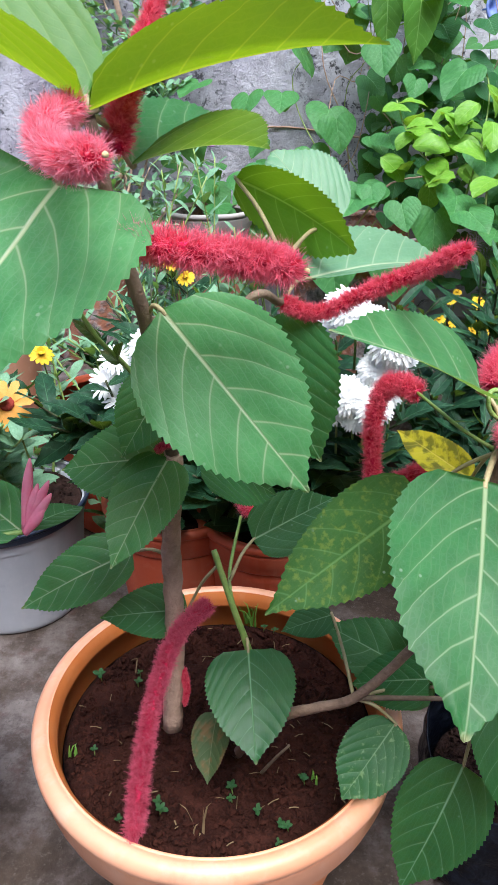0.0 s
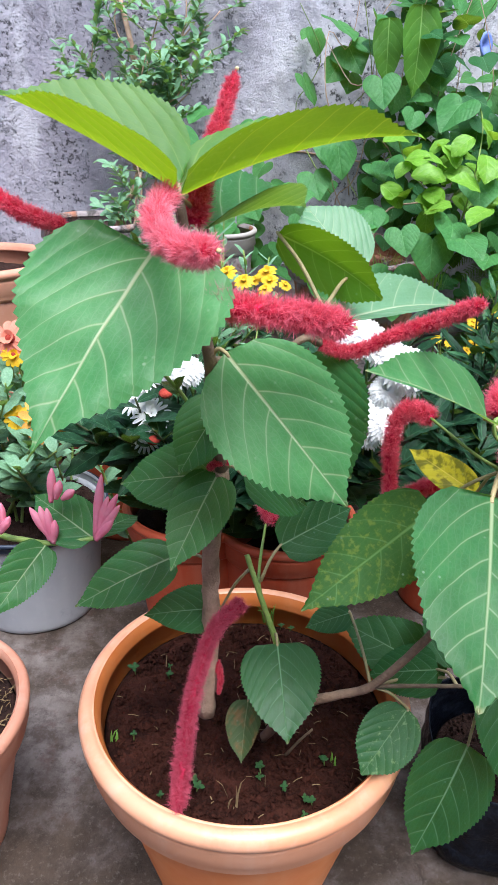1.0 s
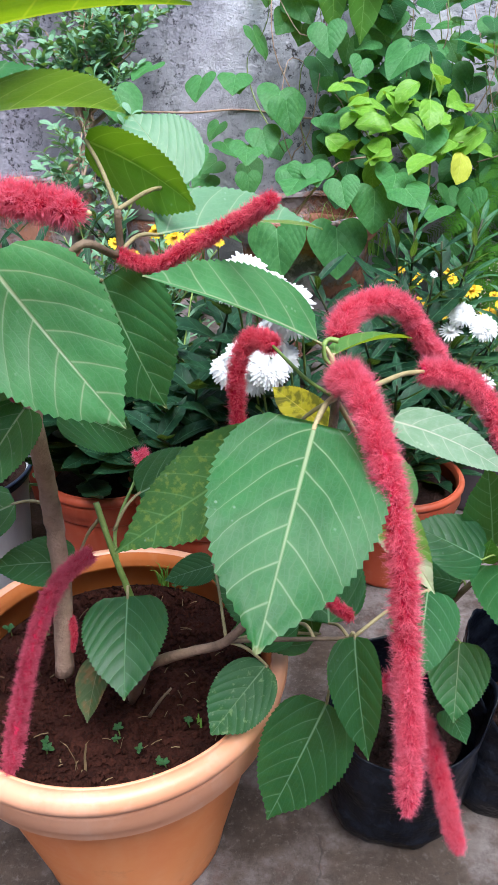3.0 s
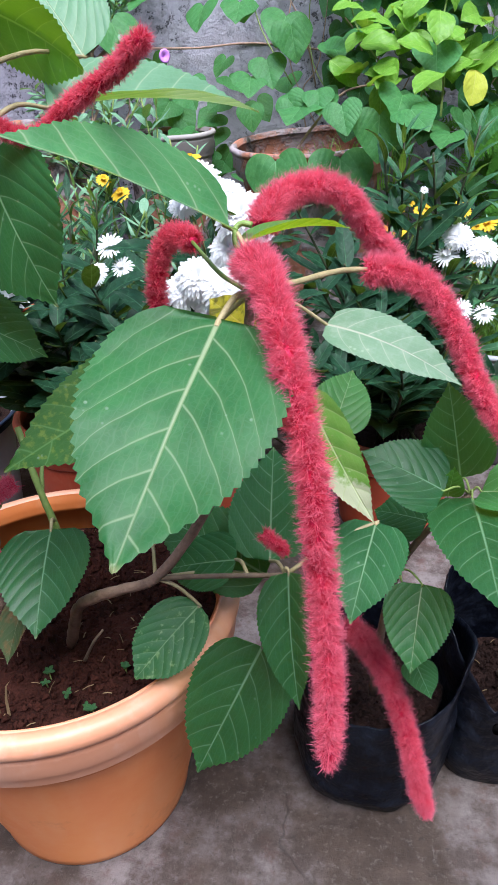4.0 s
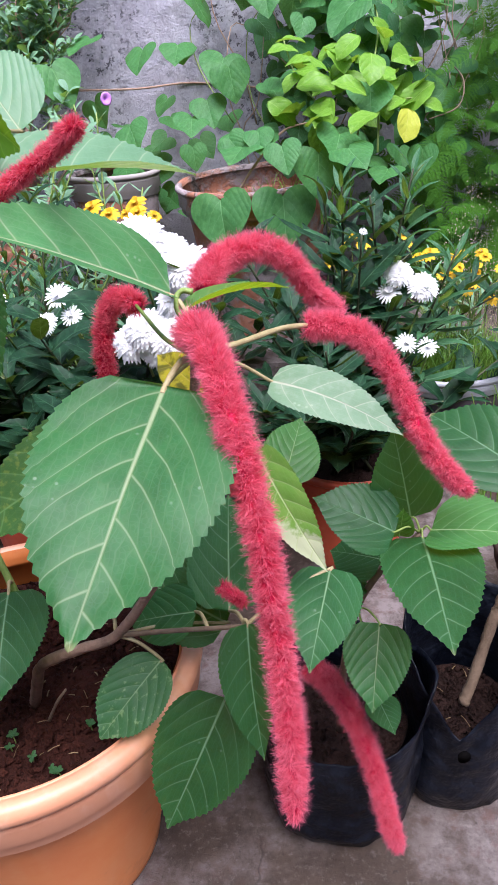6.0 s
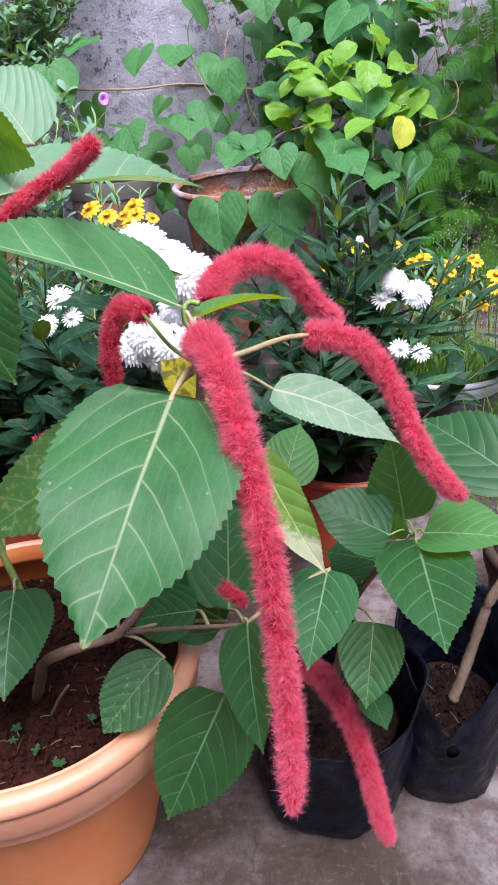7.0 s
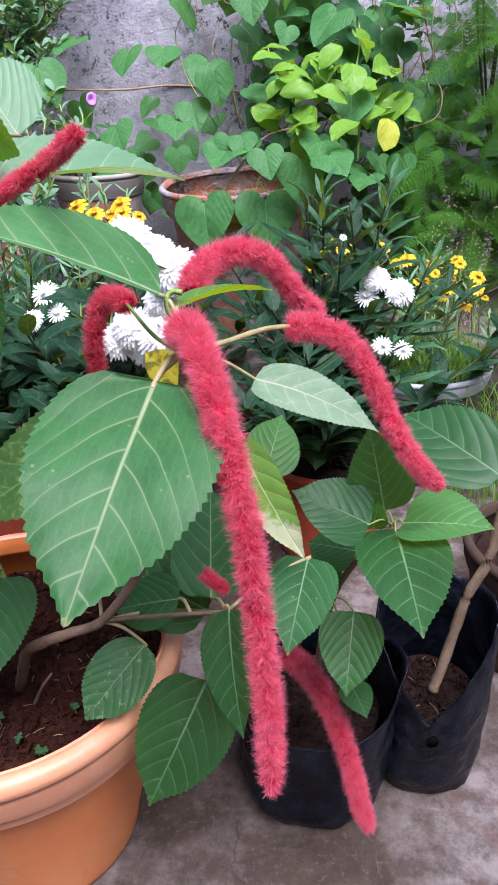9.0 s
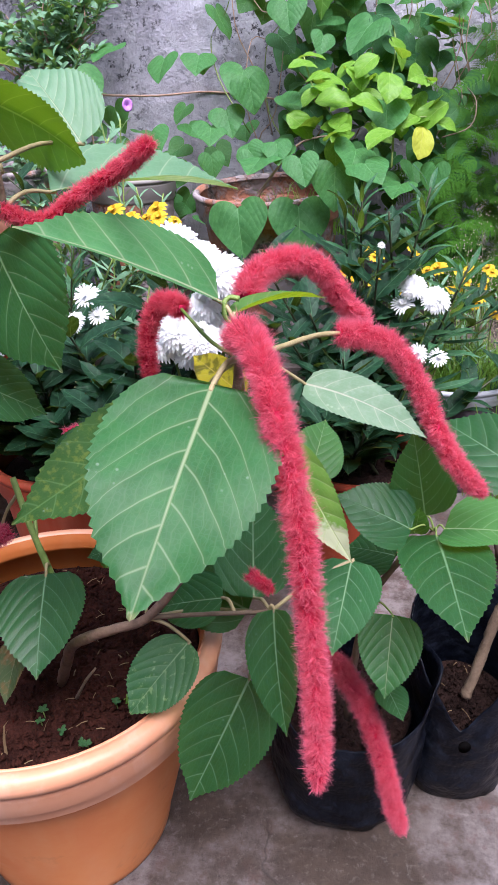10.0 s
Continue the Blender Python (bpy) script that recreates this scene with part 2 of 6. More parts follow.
SOIL = simple_material("red_brown_soil", (0.011, 0.0035, 0.0028), (0.054, 0.016, 0.010), 22.0, 0.95, 1.0, 0.006, 0.15)
SOIL_GREY = simple_material("dark_soil", (0.010, 0.005, 0.004), (0.038, 0.019, 0.015), 26.0, 0.95, 1.0, 0.006, 0.15)
STRAW = simple_material("straw", (0.12, 0.075, 0.032), (0.27, 0.185, 0.095), 40.0, 0.8)
SEED = simple_material("pale_seed", (0.34, 0.24, 0.17), (0.52, 0.42, 0.32), 60.0, 0.8)
WHITE_PETAL = simple_material("white_petal", (0.92, 0.92, 0.92), (0.96, 0.96, 0.96), 30.0, 0.6, 0.1)
YELLOW_PETAL = simple_material("yellow_petal", (0.80, 0.46, 0.01), (0.86, 0.58, 0.03), 30.0, 0.6, 0.1)
ORANGE_PETAL = simple_material("orange_petal", (0.80, 0.26, 0.05), (0.86, 0.46, 0.10), 60.0, 0.6, 0.1)
CORAL_PETAL = simple_material("coral_petal", (0.80, 0.24, 0.16), (0.86, 0.36, 0.26), 60.0, 0.6, 0.1)
PINK_BUD = simple_material("pink_bud", (0.86, 0.20, 0.33), (0.90, 0.38, 0.49), 40.0, 0.5, 0.1)
for petal in (PINK_BUD, WHITE_PETAL, YELLOW_PETAL, ORANGE_PETAL, CORAL_PETAL):
    pn = petal.node_tree
    pb = pn.nodes["Principled BSDF"]
    see_through(pn, pb, pb.inputs["Base Color"].links[0].from_socket, 0.35)
VIOLET_PETAL = simple_material("violet_petal", (0.55, 0.20, 0.70), (0.66, 0.30, 0.78), 40.0, 0.6, 0.1)
BLUE_PETAL = simple_material("blue_petal", (0.10, 0.16, 0.55), (0.22, 0.30, 0.66), 40.0, 0.6, 0.1)
RED_EYE = simple_material("red_flower_centre", (0.26, 0.02, 0.015), (0.42, 0.05, 0.03), 80.0, 0.8, 0.6)
GOLD_EYE = simple_material("gold_flower_centre", (0.55, 0.32, 0.02), (0.75, 0.48, 0.04), 80.0, 0.8, 0.6)
CREAM_TIP = simple_material("cream_tip", (0.55, 0.46, 0.22), (0.66, 0.57, 0.30), 80.0, 0.6, 0.2)


def pot_material(name, a, c, dust, rough):
    """Moulded clay-coloured plastic with pale dust, drips and scuffs."""
    m, nt, b = shader(name)
    co = coords(nt)
    big, small = fuzz(nt, co, 6.0, 5.0), fuzz(nt, co, 70.0, 4.0)
    mp = nt.nodes.new("ShaderNodeMapping")
    mp.inputs["Scale"].default_value = (1.0, 1.0, 0.12)
    nt.links.new(co, mp.inputs[0])
    streak = fuzz(nt, mp.outputs[0], 26.0, 4.0)
    col = blend(nt, ramp(nt, big, 0.3, 0.7), rgb(*a), rgb(*c))
    d = calc(nt, "ADD", calc(nt, "MULTIPLY", ramp(nt, streak, 0.50, 0.75), 0.30), calc(nt, "MULTIPLY", ramp(nt, small, 0.55, 0.8), 0.25), clamp=True)
    col = blend(nt, d, col, rgb(*dust))
    grime = ramp(nt, fuzz(nt, co, 14.0, 6.0, 0.7), 0.60, 0.78)
    col = blend(nt, calc(nt, "MULTIPLY", grime, 0.45), col, rgb(a[0] * 0.45, a[1] * 0.5, a[2] * 0.6))
    put(nt, b.inputs["Base Color"], col)
    put(nt, b.inputs["Roughness"], calc(nt, "ADD", calc(nt, "MULTIPLY", small, 0.25), rough - 0.1))
    relief(nt, b, calc(nt, "ADD", small, big), 0.12, 0.002)
    return m


def old_material():
    """Old clay: grey lime crust and black moss over flaking orange."""
    m, nt, b = shader("weathered_clay")
    co = coords(nt)
    crust = ramp(nt, fuzz(nt, co, 9.0, 8.0, 0.65), 0.46, 0.54)
    moss = ramp(nt, fuzz(nt, co, 17.0, 8.0, 0.7), 0.53, 0.62)
    col = blend(nt, ramp(nt, fuzz(nt, co, 40.0, 5.0), 0.3, 0.7), rgb(0.30, 0.11, 0.06), rgb(0.46, 0.21, 0.14))
    col = blend(nt, calc(nt, "MULTIPLY", crust, 0.85), col, rgb(0.34, 0.31, 0.33))
    col = blend(nt, calc(nt, "MULTIPLY", moss, 0.8), col, rgb(0.035, 0.035, 0.030))
    put(nt, b.inputs["Base Color"], col)
    b.inputs["Roughness"].default_value = 0.9
    relief(nt, b, calc(nt, "ADD", crust, fuzz(nt, co, 60.0, 5.0)), 0.8, 0.006)
    return m


# rim tone: pale dust plus the sky's highlights, both painted into the colour
POT_RIM = pot_material("dusty_sky_lit_clay_plastic", (0.76, 0.32, 0.170), (0.82, 0.42, 0.265), (0.88, 0.64, 0.51), 0.36)
POT_IN = pot_material("clean_clay_plastic", (0.66, 0.165, 0.035), (0.76, 0.24, 0.065), (0.74, 0.34, 0.16), 0.42)
POT = pot_material("clay_coloured_plastic", (0.78, 0.215, 0.058), (0.86, 0.320, 0.105), (0.82, 0.40, 0.20), 0.36)
POT_RED = pot_material("brick_red_plastic", (0.42, 0.058, 0.022), (0.56, 0.105, 0.042), (0.58, 0.26, 0.17), 0.5)
POT_PINK = pot_material("faded_clay", (0.50, 0.20, 0.13), (0.62, 0.30, 0.20), (0.70, 0.52, 0.42), 0.55)
POT_OLD = old_material()
POT_BROWN = pot_material("mossy_clay", (0.035, 0.018, 0.012), (0.070, 0.036, 0.022), (0.06, 0.06, 0.04), 0.85)
POT_LIME = pot_material("limed_clay", (0.26, 0.23, 0.22), (0.42, 0.38, 0.37), (0.50, 0.47, 0.46), 0.85)
POT_GREY = pot_material("grey_white_plastic", (0.34, 0.35, 0.39), (0.44, 0.45, 0.49), (0.55, 0.55, 0.56), 0.5)
# the shade on the grass pot's body is put into this dark mauve
POT_SHADED = pot_material("shade_toned_mauve_plastic", (0.055, 0.042, 0.052), (0.090, 0.070, 0.082), (0.12, 0.10, 0.11), 0.6)
POT_DARK = pot_material("dark_blue_plastic", (0.012, 0.020, 0.045), (0.025, 0.040, 0.080), (0.10, 0.12, 0.16), 0.45)


def film_material():
    """Thin black plastic film, dusty at the folds."""
    m, nt, b = shader("black_plastic_film")
    co = coords(nt)
    dust = ramp(nt, fuzz(nt, co, 30.0, 7.0, 0.7), 0.45, 0.75)
    put(nt, b.inputs["Base Color"], blend(nt, dust, rgb(0.003, 0.004, 0.008), rgb(0.016, 0.021, 0.034)))
    put(nt, b.inputs["Roughness"], calc(nt, "ADD", calc(nt, "MULTIPLY", dust, 0.3), 0.34))
    b.inputs["Specular IOR Level"].default_value = 0.26
    relief(nt, b, calc(nt, "ADD", fuzz(nt, co, 34.0, 3.0), calc(nt, "MULTIPLY", fuzz(nt, co, 120.0, 3.0), 0.2)), 0.7, 0.009)
    return m


FILM = film_material()
HOLE = simple_material("hole_shade", (0.003, 0.003, 0.003), (0.006, 0.005, 0.005), 40.0, 0.95, spec=0.0)


def floor_material():
    """Trodden concrete: damp brown patches, worn grey ones, grit and thin cracks."""
    m, nt, b = shader("worn_concrete")
    co = coords(nt)
    big, mid, small = fuzz(nt, co, 3.6, 6.0, 0.6), fuzz(nt, co, 19.0, 8.0, 0.72), fuzz(nt, co, 120.0, 6.0, 0.75)
    worn = ramp(nt, calc(nt, "ADD", big, calc(nt, "MULTIPLY", node(nt, "SeparateXYZ", (co,)).outputs[0], 0.12)), 0.44, 0.58)
    col = blend(nt, ramp(nt, mid, 0.35, 0.65), rgb(0.036, 0.024, 0.017), rgb(0.080, 0.056, 0.042))
    grey = blend(nt, ramp(nt, mid, 0.42, 0.58), rgb(0.084, 0.063, 0.055), rgb(0.220, 0.188, 0.182))
    rust = ramp(nt, fuzz(nt, co, 31.0, 7.0, 0.7), 0.53, 0.64)
    grey = blend(nt, calc(nt, "MULTIPLY", rust, 0.6), grey, rgb(0.115, 0.060, 0.050))
    col = blend(nt, worn, col, grey)
    col = blend(nt, calc(nt, "MULTIPLY", ramp(nt, small, 0.54, 0.66), 0.55), col, rgb(0.165, 0.142, 0.130))
    col = blend(nt, calc(nt, "MULTIPLY", ramp(nt, fuzz(nt, co, 70.0, 6.0, 0.75), 0.58, 0.68), 0.6), col, rgb(0.030, 0.024, 0.020))
    bent = node(nt, "VectorMath", (co, fuzz(nt, co, 5.0, 4.0)), op="ADD")
    cells = nt.nodes.new("ShaderNodeTexVoronoi")
    cells.feature = "DISTANCE_TO_EDGE"
    cells.inputs["Scale"].default_value = 2.6
    put(nt, cells.inputs["Vector"], bent)
    crack = calc(nt, "SUBTRACT", 1.0, ramp(nt, cells.outputs["Distance"], 0.002, 0.008))
    col = blend(nt, calc(nt, "MULTIPLY", calc(nt, "MULTIPLY", crack, ramp(nt, fuzz(nt, co, 2.3, 2.0), 0.5, 0.6)), 0.45), col, rgb(0.018, 0.014, 0.012))
    put(nt, b.inputs["Base Color"], col)
    put(nt, b.inputs["Roughness"], calc(nt, "ADD", calc(nt, "MULTIPLY", mid, 0.35), 0.45))
    b.inputs["Specular IOR Level"].default_value = 0.3
    relief(nt, b, calc(nt, "SUBTRACT", calc(nt, "ADD", calc(nt, "MULTIPLY", small, 0.6), mid), calc(nt, "MULTIPLY", crack, 0.1)), 0.6, 0.005)
    return m


def wall_material():
    """Old lime-washed cement: pale coat, grey worn patches, streaks and black mould specks."""
    m, nt, b = shader("stained_plaster")
    co = coords(nt)
    big, mid, small = fuzz(nt, co, 2.2, 6.0, 0.6), fuzz(nt, co, 11.0, 8.0, 0.7), fuzz(nt, co, 80.0, 6.0, 0.7)
    mp = nt.nodes.new("ShaderNodeMapping")
    mp.inputs["Scale"].default_value = (1.0, 1.0, 0.22)
    nt.links.new(co, mp.inputs[0])
    streak = fuzz(nt, mp.outputs[0], 12.0, 6.0, 0.65)
    col = blend(nt, ramp(nt, big, 0.38, 0.62), rgb(0.36, 0.335, 0.40), rgb(0.58, 0.555, 0.64))
    col = blend(nt, calc(nt, "MULTIPLY", ramp(nt, streak, 0.48, 0.62), 0.55), col, rgb(0.66, 0.645, 0.70))
    col = blend(nt, calc(nt, "MULTIPLY", ramp(nt, mid, 0.52, 0.60), 0.45), col, rgb(0.22, 0.205, 0.24))
    speck = calc(nt, "MULTIPLY", ramp(nt, fuzz(nt, co, 62.0, 7.0, 0.75), 0.54, 0.60), ramp(nt, fuzz(nt, mp.outputs[0], 7.0, 5.0), 0.42, 0.56))
    col = blend(nt, calc(nt, "MULTIPLY", speck, 0.9), col, rgb(0.060, 0.055, 0.065))
    put(nt, b.inputs["Base Color"], col)
    b.inputs["Roughness"].default_value = 0.9
    relief(nt, b, calc(nt, "SUBTRACT", calc(nt, "ADD", small, calc(nt, "MULTIPLY", mid, 1.5)), speck), 0.7, 0.012)
    return m


FLOOR, WALL = floor_material(), wall_material()


# ---- shapes ----
def mesh_of(bm, name):
    me = bpy.data.meshes.new(name)
    bm.to_mesh(me)
    bm.free()
    return me


def thing(name, place, label, category, group="", kind=""):
    """An empty at a thing's base, which carries its parts."""
    ob = new(name)
    ob.empty_display_size = 0.02
    ob.matrix_world = Matrix.Translation(place)
    return tagged(ob, label, category, group, kind)


WORLD = {}


def place_of(ob):
    """World matrix of a thing or part as it was placed."""
    return WORLD.get(ob.name, ob.matrix_basis)


def attach(ob, parent, world_matrix=None):
    m = world_matrix or Matrix()
    base = place_of(parent)
    ob.parent = parent
    ob.matrix_basis = base.inverted() @ m
    WORLD[ob.name] = m
    return ob


def part(name, bm, material, parent, label="", smooth=True, m=None):
    """Links a bmesh (in world coordinates unless m is given) as one part."""
    me = bm if isinstance(bm, bpy.types.Mesh) else mesh_of(bm, name)
    if not me.materials:
        me.materials.append(material)
    if smooth:
        me.shade_smooth()
    ob = new(name, me)
    attach(ob, parent, m)
    return tagged(ob, label)


def lone(name, bm, material, label, category, group="", kind="", smooth=True, m=None):
    me = bm if isinstance(bm, bpy.types.Mesh) else mesh_of(bm, name)
    if not me.materials:
        me.materials.append(material)
    if smooth:
        me.shade_smooth()
    ob = new(name, me)
    if m:
        ob.matrix_basis = m
    return tagged(ob, label, category, group, kind)


def smooth_line(points, steps=6):
    """Points along a rounded line through the given ones."""
    p = [Vector(q) for q in points]
    if len(p) == 2:
        return [p[0].lerp(p[1], i / steps) for i in range(steps + 1)]
    p = [2 * p[0] - p[1]] + p + [2 * p[-1] - p[-2]]
    out = []
    for i in range(1, len(p) - 2):
        a, b, c, d = p[i - 1], p[i], p[i + 1], p[i + 2]
        for k in range(steps):
            t = k / steps
            out.append(0.5 * (2 * b + (c - a) * t + (2 * a - 5 * b + 4 * c - d) * t * t + (3 * b - a - 3 * c + d) * t ** 3))
    return out + [p[-2].copy()]


def side_axes(d):
    x = d.cross(Vector((0.31, 0.2, 0.93)))
    if x.length < 1e-4:
        x = d.cross(Vector((1, 0, 0)))
    x.normalize()
    return x, d.cross(x).normalized()


def tube(bm, line, radii, sides=8, wobble=0.0, uv=None):
    """A round tube along a line; radii: at the start and the end, or one for each point."""
    n = len(line)
    if len(radii) == 2:
        radii = [radii[0] + (radii[1] - radii[0]) * i / (n - 1) for i in range(n)]
    rings = []
    for i, p in enumerate(line):
        d = (line[min(i + 1, n - 1)] - line[max(i - 1, 0)]).normalized()
        x, y = side_axes(d)
        ring = []
        for k in range(sides):
            a = 2 * math.pi * k / sides
            r = radii[i] * (1 + wobble * noise.noise(p * 90 + Vector((math.cos(a), math.sin(a), 0)) * 1.3))
            ring.append(bm.verts.new(p + (x * math.cos(a) + y * math.sin(a)) * r))
        rings.append(ring)
    for a, b in zip(rings, rings[1:]):
        for k in range(sides):
            bm.faces.new((a[k], a[(k + 1) % sides], b[(k + 1) % sides], b[k]))
    bm.faces.new(rings[0][::-1])
    bm.faces.new(rings[-1])
    return bm


def stalk(parent, name, points, r0, r1, material, label="", sides=8, wobble=0.0, steps=6):
    return part(name, tube(bmesh.new(), smooth_line(points, steps), (r0, r1), sides, wobble), material, parent, label)


def blade(length, width, fold=0.15, bend=0.0, teeth=26, p=0.42, q=0.9, lobe=0.03, wave=0.02, columns=4, seed=0, twist=0.0, tooth=0.026):
    """A leaf blade: base at the origin, tip along y, upper face along z. fold: rise of the halves; bend: sag of the midrib (minus: arched)."""
    bm = bmesh.new()
    uvl = bm.loops.layers.uv.new()
    peak = p / (p + q)
    top = peak ** p * (1 - peak) ** q
    rows = max(teeth * 2, 8)
    off = Vector((seed * 7.3, seed * 3.1, seed * 1.7))
    grid, where = [], {}
    for i in range(rows + 1):
        s = i / rows
        w = (max(s, 1e-5) ** p * max(1 - s, 0) ** q) / top
        if s > 0.74:
            k = (s - 0.74) / 0.26
            w *= 1 - 0.62 * k ** 1.5
        row = []
        for j in range(-columns, columns + 1):
            c = j / columns
            edge = 1.0
            if abs(j) == columns:
                edge += tooth * (1 if i % 2 else -0.6) * (0 if s < 0.05 else 1)
            half = 0.5 * width * w * edge
            x = c * half
            y = s * length - lobe * length * abs(c) ** 1.4 * max(0, 1 - s * 2.6) * min(1, w * 1.3) + (0.012 * length * abs(c) if i % 2 else 0) * (abs(j) == columns)
            nz = noise.noise(Vector((c * 1.6, s * 4.0, 0)) + off)
            z = -4 * bend * length * s * (1 - s) + abs(x) * math.sin(fold) + wave * width * nz * (0.3 + abs(c)) + 0.10 * wave * width * math.sin(s * 34 - abs(c) * 6) * abs(c)
            a = twist * s
            x2, z2 = x * math.cos(fold) * math.cos(a) - z * math.sin(a), z * math.cos(a) + x * math.sin(a)
            vt = bm.verts.new((x2, y, z2))
            where[vt] = (c * half / length, s)
            row.append(vt)
        grid.append(row)
    for i in range(rows):
        for j in range(2 * columns):
            f = bm.faces.new((grid[i][j], grid[i][j + 1], grid[i + 1][j + 1], grid[i + 1][j]))
            for l in f.loops:
                l[uvl].uv = where[l.vert]
    return bm


def leaf_pose(base, tip, face=(0, -0.5, 1), roll=0.0):
    base, tip = Vector(base), Vector(tip)
    y = (tip - base).normalized()
    z = Vector(face) - y * Vector(face).dot(y)
    z.normalize()
    x = y.cross(z)
    m = Matrix((x, y, z)).transposed().to_4x4()
    return Matrix.Translation(base) @ m @ Matrix.Rotation(radians(roll), 4, "Y")


COUNT = [0]


def leaf(parent, base, tip, width, material=None, label="", face=(0, -0.5, 1), roll=0.0, fold=0.15, bend=-0.04, stem=None, r=0.0016, name="leaf", stem_material=None, **shape):
    """One large leaf between two places, with its petiole from stem."""
    COUNT[0] += 1
    length = (Vector(tip) - Vector(base)).length
    bm = blade(length, width, fold, bend, seed=COUNT[0], **shape)
    ob = part(name, bm, material or LEAF, parent, label, m=leaf_pose(base, tip, face, roll))
    if stem:
        b = Vector(base)
        mid = (Vector(stem) + b) / 2 + Vector((0, 0, 0.006))
        inner = b + (Vector(tip) - b) * 0.03
        stalk(parent, "petiole", (stem, mid, b, inner), r * 1.15, r * 0.8, stem_material or PETIOLE, sides=6, steps=4)
    return ob


def catkin(parent, points, radius, material=None, label="", density=90000, taper=0.75, start=1.0, name="catkin", tip=False):
    """A tassel: a thin core thickly set with short soft filaments, uneven along its length."""
    COUNT[0] += 1
    rng = random.Random(100 + COUNT[0])
    radius *= 1.03
    line = smooth_line(points, 10)
    n = len(line)
    total = sum((b - a).length for a, b in zip(line, line[1:]))
    core = part(name, tube(bmesh.new(), line, [radius * 0.36 * (start + (taper - start) * i / (n - 1)) * (1 if i < n - 1 else 0.5) for i in range(n)], 8, 0.2), CORE, parent, label)
    verts, faces, uvs = [], [], []
    axes_ = []
    for i, p in enumerate(line):
        d = (line[min(i + 1, n - 1)] - line[max(i - 1, 0)]).normalized()
        axes_.append((p, d, *side_axes(d)))
    phase = rng.random() * 50
    for k in range(int(total * density * max(1.0, radius / 0.014))):
        s = rng.random() ** 0.98
        g = s * (n - 1)
        i = min(int(g), n - 2)
        f = g - i
        p, d, x, y = axes_[i]
        p = p.lerp(axes_[i + 1][0], f)
        a = rng.random() * 2 * math.pi
        clump = noise.noise(Vector((s * total * 75 + phase, math.cos(a) * 1.1, math.sin(a) * 1.1)))
        r = radius * (start + (taper - start) * s) * (1 + 0.16 * clump)
        if s > 0.985:
            r *= 0.8
        out = (x * math.cos(a) + y * math.sin(a))
        lean = -0.45 + 0.9 * rng.random() + 0.3 * clump
        a2 = rng.random() * 6.28
        stray = (x * math.cos(a2) + y * math.sin(a2)) * 0.9 * rng.random()
        root = p + out * r * 0.30
        tuft = noise.noise_vector(Vector((s * total * 260 + phase, math.cos(a) * radius * 260, math.sin(a) * radius * 260)))
        way = (out + d * lean * 0.5 + stray * 0.7 + tuft * 1.5).normalized()
        if s > 0.97:
            q = (s - 0.97) / 0.03
            root = root.lerp(p + d * radius * 0.25, q * rng.random())
            way = (way + d * 1.6 * q).normalized()
        far = root + way * r * (0.44 + 0.34 * rng.random() + 0.16 * rng.random() ** 5) * (1 + 0.42 * tuft.z)
        size = (far - root).length
        bent = root + way * size * 0.55
        curl = Vector((rng.uniform(-1, 1), rng.uniform(-1, 1), rng.uniform(-1, 1)))
        far = bent + (way * 0.65 + curl * 0.7 + tuft * 0.5).normalized() * size * 0.5
        w = way.cross(curl)
        w.normalize()
        w *= 0.00013 + 0.00011 * rng.random()
        q = len(verts)
        verts += [root - w, root + w, bent - w * 0.8, bent + w * 0.8, far]
        faces += [(q, q + 1, q + 3, q + 2), (q + 2, q + 3, q + 4)]
        uvs += [0, 0, 0.5, 0.5, 0.5, 0.5, 1.0]
    me = bpy.data.meshes.new("fluff")
    me.from_pydata(verts, [], faces)
    uvl = me.uv_layers.new()
    plane = np.zeros(2 * len(uvs), dtype=np.float32)
    plane[1::2] = uvs
    uvl.data.foreach_set("uv", plane)
    fluff = part("fluff", me, material or HAIR, core)
    tagged(fluff, kind="stuff")
    if tip:
        e = bmesh.new()
        bmesh.ops.create_icosphere(e, subdivisions=1, radius=radius * 0.14, matrix=Matrix.Translation(line[-1] + axes_[-1][1] * radius * 0.5))
        part("catkin_tip", e, CREAM_TIP, core, "pale cream tip")
    return core


def spin(profile, sides=64, wobble=0.0, seed=0, squash=(1, 1)):
    """A turned body about z from a profile of (radius, height)."""
    bm = bmesh.new()
    rings = []
    for r, h in profile:
        ring = []
        for k in range(sides):
            a = 2 * math.pi * k / sides
            v = Vector((math.cos(a), math.sin(a), 0))
            rr = r * (1 + wobble * noise.noise(v * 1.7 + Vector((0, 0, h * 9 + seed))))
            ring.append(bm.verts.new((v.x * rr * squash[0], v.y * rr * squash[1], h + wobble * 0.4 * r * noise.noise(v * 2.3 + Vector((seed, 3, 0))))))
        rings.append(ring)
    for a, b in zip(rings, rings[1:]):
        for k in range(sides):
            bm.faces.new((a[k], a[(k + 1) % sides], b[(k + 1) % sides], b[k]))
    bm.faces.new(rings[0][::-1])
    bm.faces.new(rings[-1])
    return bm


